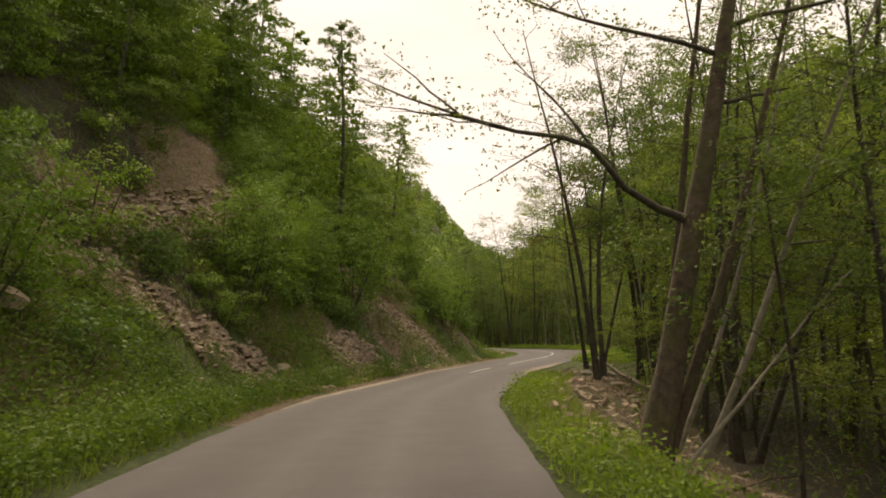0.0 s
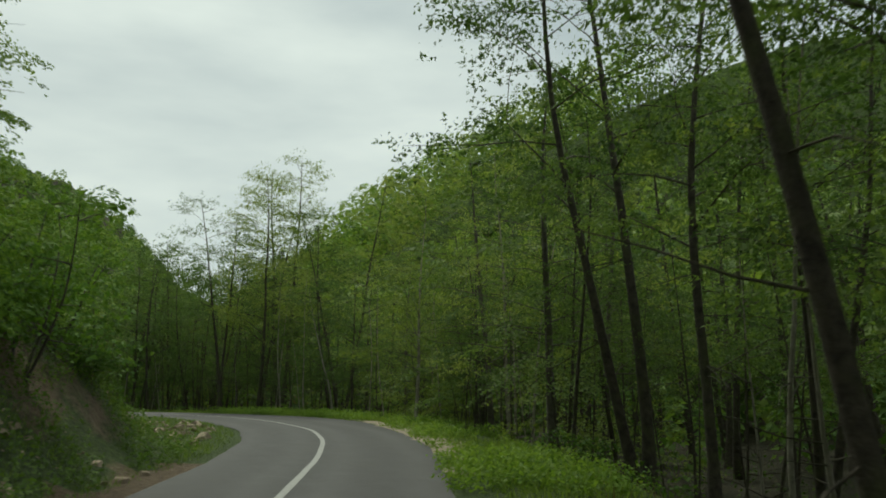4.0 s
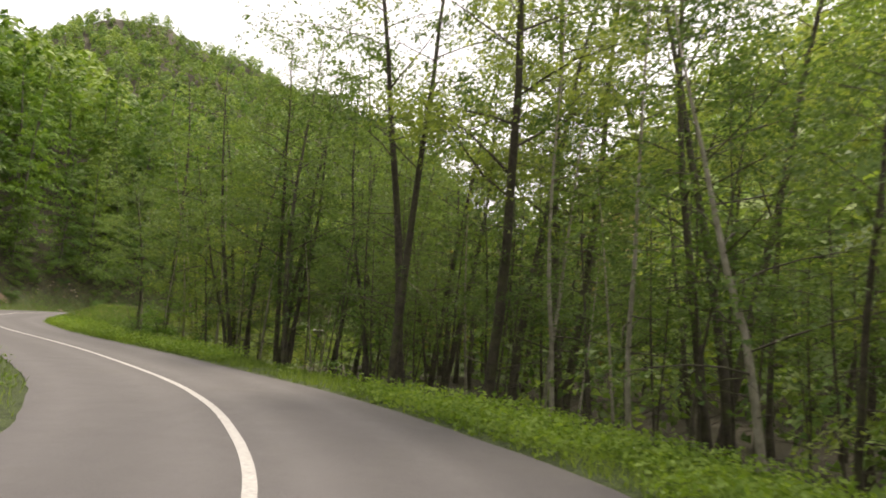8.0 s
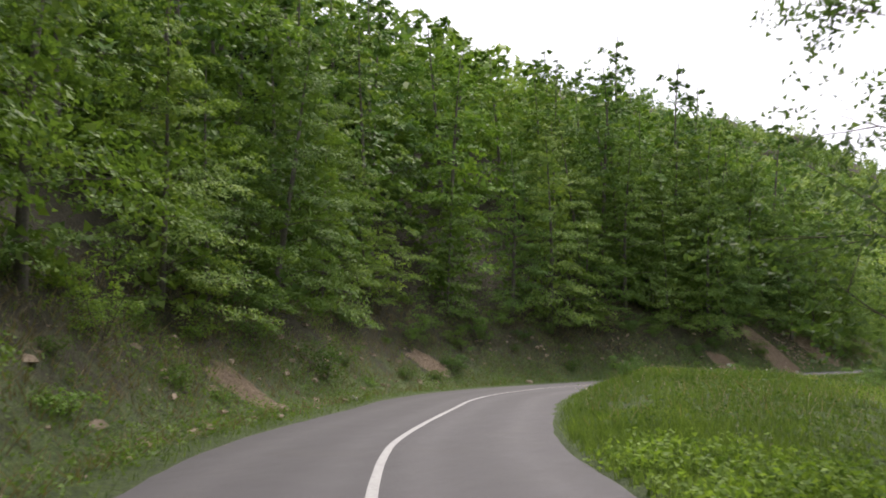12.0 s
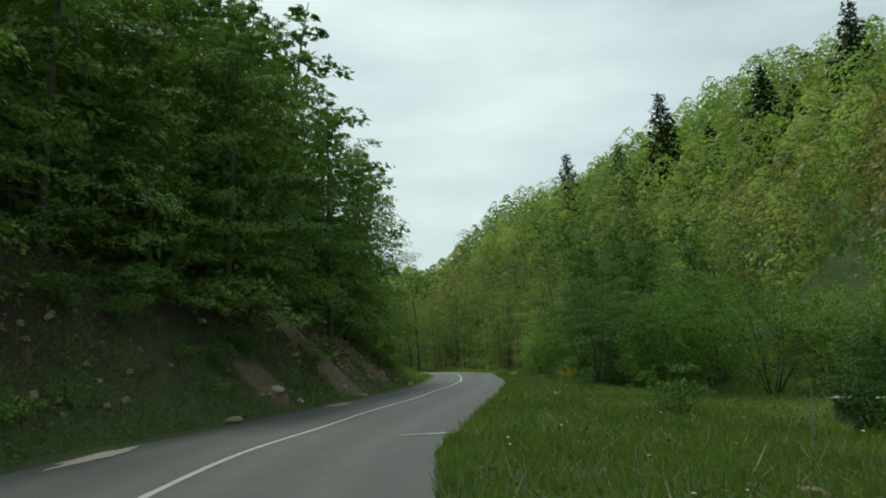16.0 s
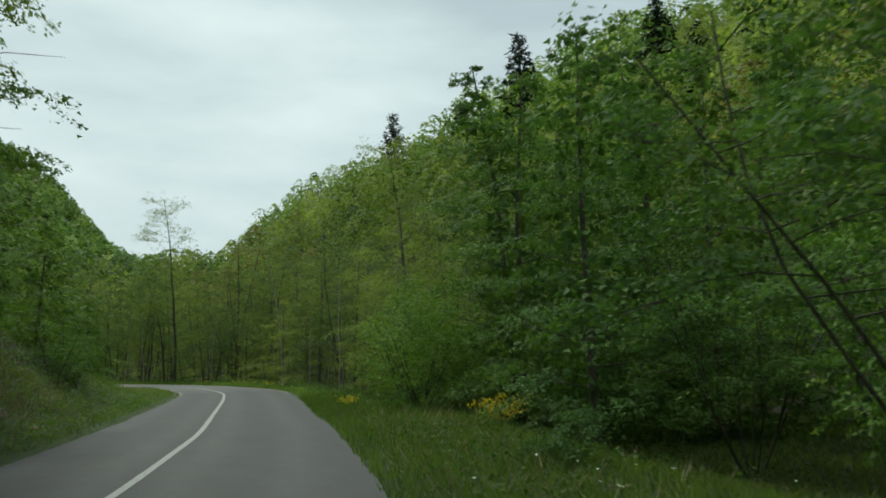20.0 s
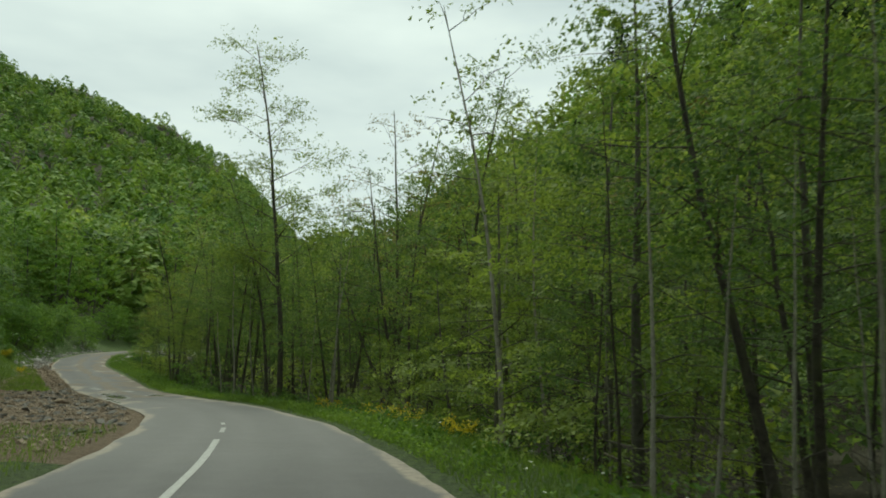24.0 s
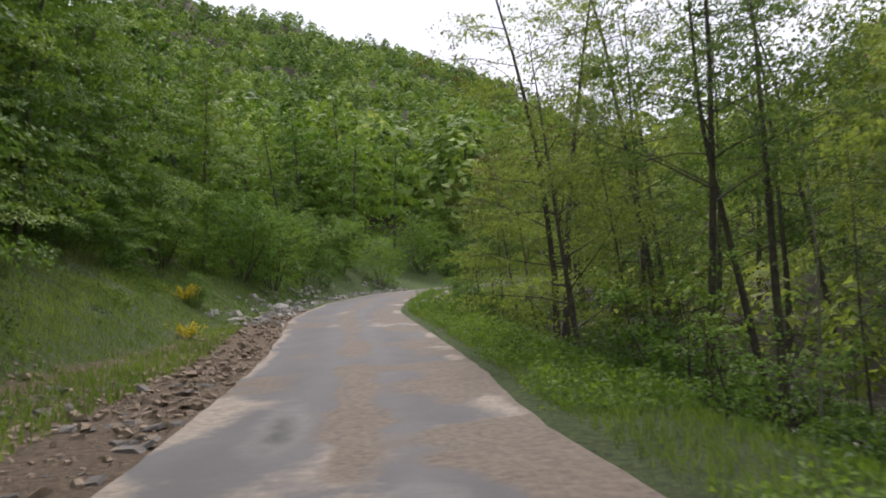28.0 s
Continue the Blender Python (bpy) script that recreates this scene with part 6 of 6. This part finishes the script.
# ---- fallen wood ----
def log(x, y, length, r, turn, pitch, mat, label, lift=.0, twigs=3):
    g = Growth()
    ln = curve((0, 0, 0), (1, 0, 0), length, 7, (0, 0, 0), .05)
    g.tube(ln, np.linspace(r, r * .45, 7), 8, False)
    for _ in range(twigs):
        f = rng.uniform(.2, .9)
        g.tube(curve(on_line(ln, [f])[0], rng.normal(size=3) + np.array([.4, 0, .5]), rng.uniform(.3, .9) * length * .3, 5, (0, 0, 0), .12), np.linspace(r * .35, .006, 5), 4)
    root = g.thing("fallen_log", mat, HERB, label, "fallen log", "fallen wood")
    z = float(ground(np.array([x]), np.array([y]))[0])
    root.matrix_basis = pose(x, y, z + r * .7 + lift, 0, pitch, turn)


for x, y, ln, r, tn, pt, mat, lab in (
        (6.3, 29.2, 2.2, .10, 110, -8, DEAD_WOOD, "grey broken trunk on the rubble heap"), (6.6, 25.5, 3.4, .09, 120, -22, DEAD_WOOD, "bare fallen branch leaning on the rubble"), (5.8, 31.8, 1.8, .06, 60, -10, BARK_GREY, "short broken branch on the heap"),
        (-4.4, 166.0, 1.6, .09, 20, 0, BARK_GREY, "rotting log in the long grass"), (-7.6, 156.1, 1.4, .08, 10, 0, BARK_GREY, "rotting log in the meadow"), (-8.4, 163.2, 1.9, .016, 100, -75, DEAD_WOOD, "bare dead sapling standing in the meadow"),
        (7.5, 218, 3.5, .05, 140, -25, DEAD_WOOD, "pale dead branch leaning in the thicket"), (8.5, 87, 3.0, .05, 40, -20, DEAD_WOOD, "pale dead branch leaning in the thicket"), (-3.0, 268, 1.6, .12, 30, 0, BARK_GREY, "mossy log on the wood's floor"),
        (16.5, 60.5, 3.2, .05, 80, -18, DEAD_WOOD, "pale dead branch among the trunks"), (-24, 157, 4.5, .07, 75, -55, BARK_BEECH, "thin dead trunk leaning on the bank")):
    log(x, y, ln, r, tn, pt, mat, lab)



# ---- small things in the clearing ----
def slab(sx, sy, sz, x, y, z, bevel=.008):
    bm = bmesh.new()
    bmesh.ops.create_cube(bm, size=1)
    for v in bm.verts:
        v.co = Vector((v.co.x * sx + x, v.co.y * sy + y, v.co.z * sz + z))
    bmesh.ops.bevel(bm, geom=bm.edges[:], offset=bevel, segments=1, affect="EDGES")
    me = bpy.data.meshes.new("slab")
    bm.to_mesh(me)
    bm.free()
    return me


OLD_BOARD = speckle_material("weathered_board", (0.10, 0.088, 0.072), (0.26, 0.235, 0.20), 9.0, 0.9, 0.01)
TIN = speckle_material("grey_roofing", (0.10, 0.10, 0.10), (0.20, 0.20, 0.20), 5.0, 0.6, 0.006)


def shelter(x, y, turn):
    root = new("wooden_shelter")
    for px in (-.48, .48):
        for py in (-.30, .30):
            me = slab(.07, .07, .95, px, py, .425)
            me.materials.append(OLD_BOARD)
            part("post", me, root)
    for i in range(5):
        me = slab(1.02, .022, .125, 0, .345, .20 + i * .135)
        me.materials.append(OLD_BOARD)
        part("plank", me, root)
    roof = slab(1.25, .95, .035, 0, 0, .93)
    roof.materials.append(TIN)
    part("roof", roof, root, "pale grey sheet roof")
    root.matrix_basis = pose(x, y, float(ground(np.array([x]), np.array([y]))[0]) - .02, 4, 0, turn)
    return tagged(root, "low wooden shelter with a grey roof in the meadow", "shelter")


shelter(-5.9, 148.0, 25)
stake = Growth()
stake.tube(curve((0, 0, -.2), (.04, .02, 1), 1.15, 6, (0, 0, 0), .01), np.linspace(.022, .014, 6), 7, False)
stake = stake.thing("wooden_stake", BARK_PALE, HERB, "thin pale wooden stake standing in the meadow", "stake", "")
stake.matrix_basis = pose(-13.4, 139.3, float(ground(np.array([-13.4]), np.array([139.3]))[0]))

for master in MASTERS:
    if master not in used:
        for o in (*master.children_recursive, master):
            bpy.data.objects.remove(o)
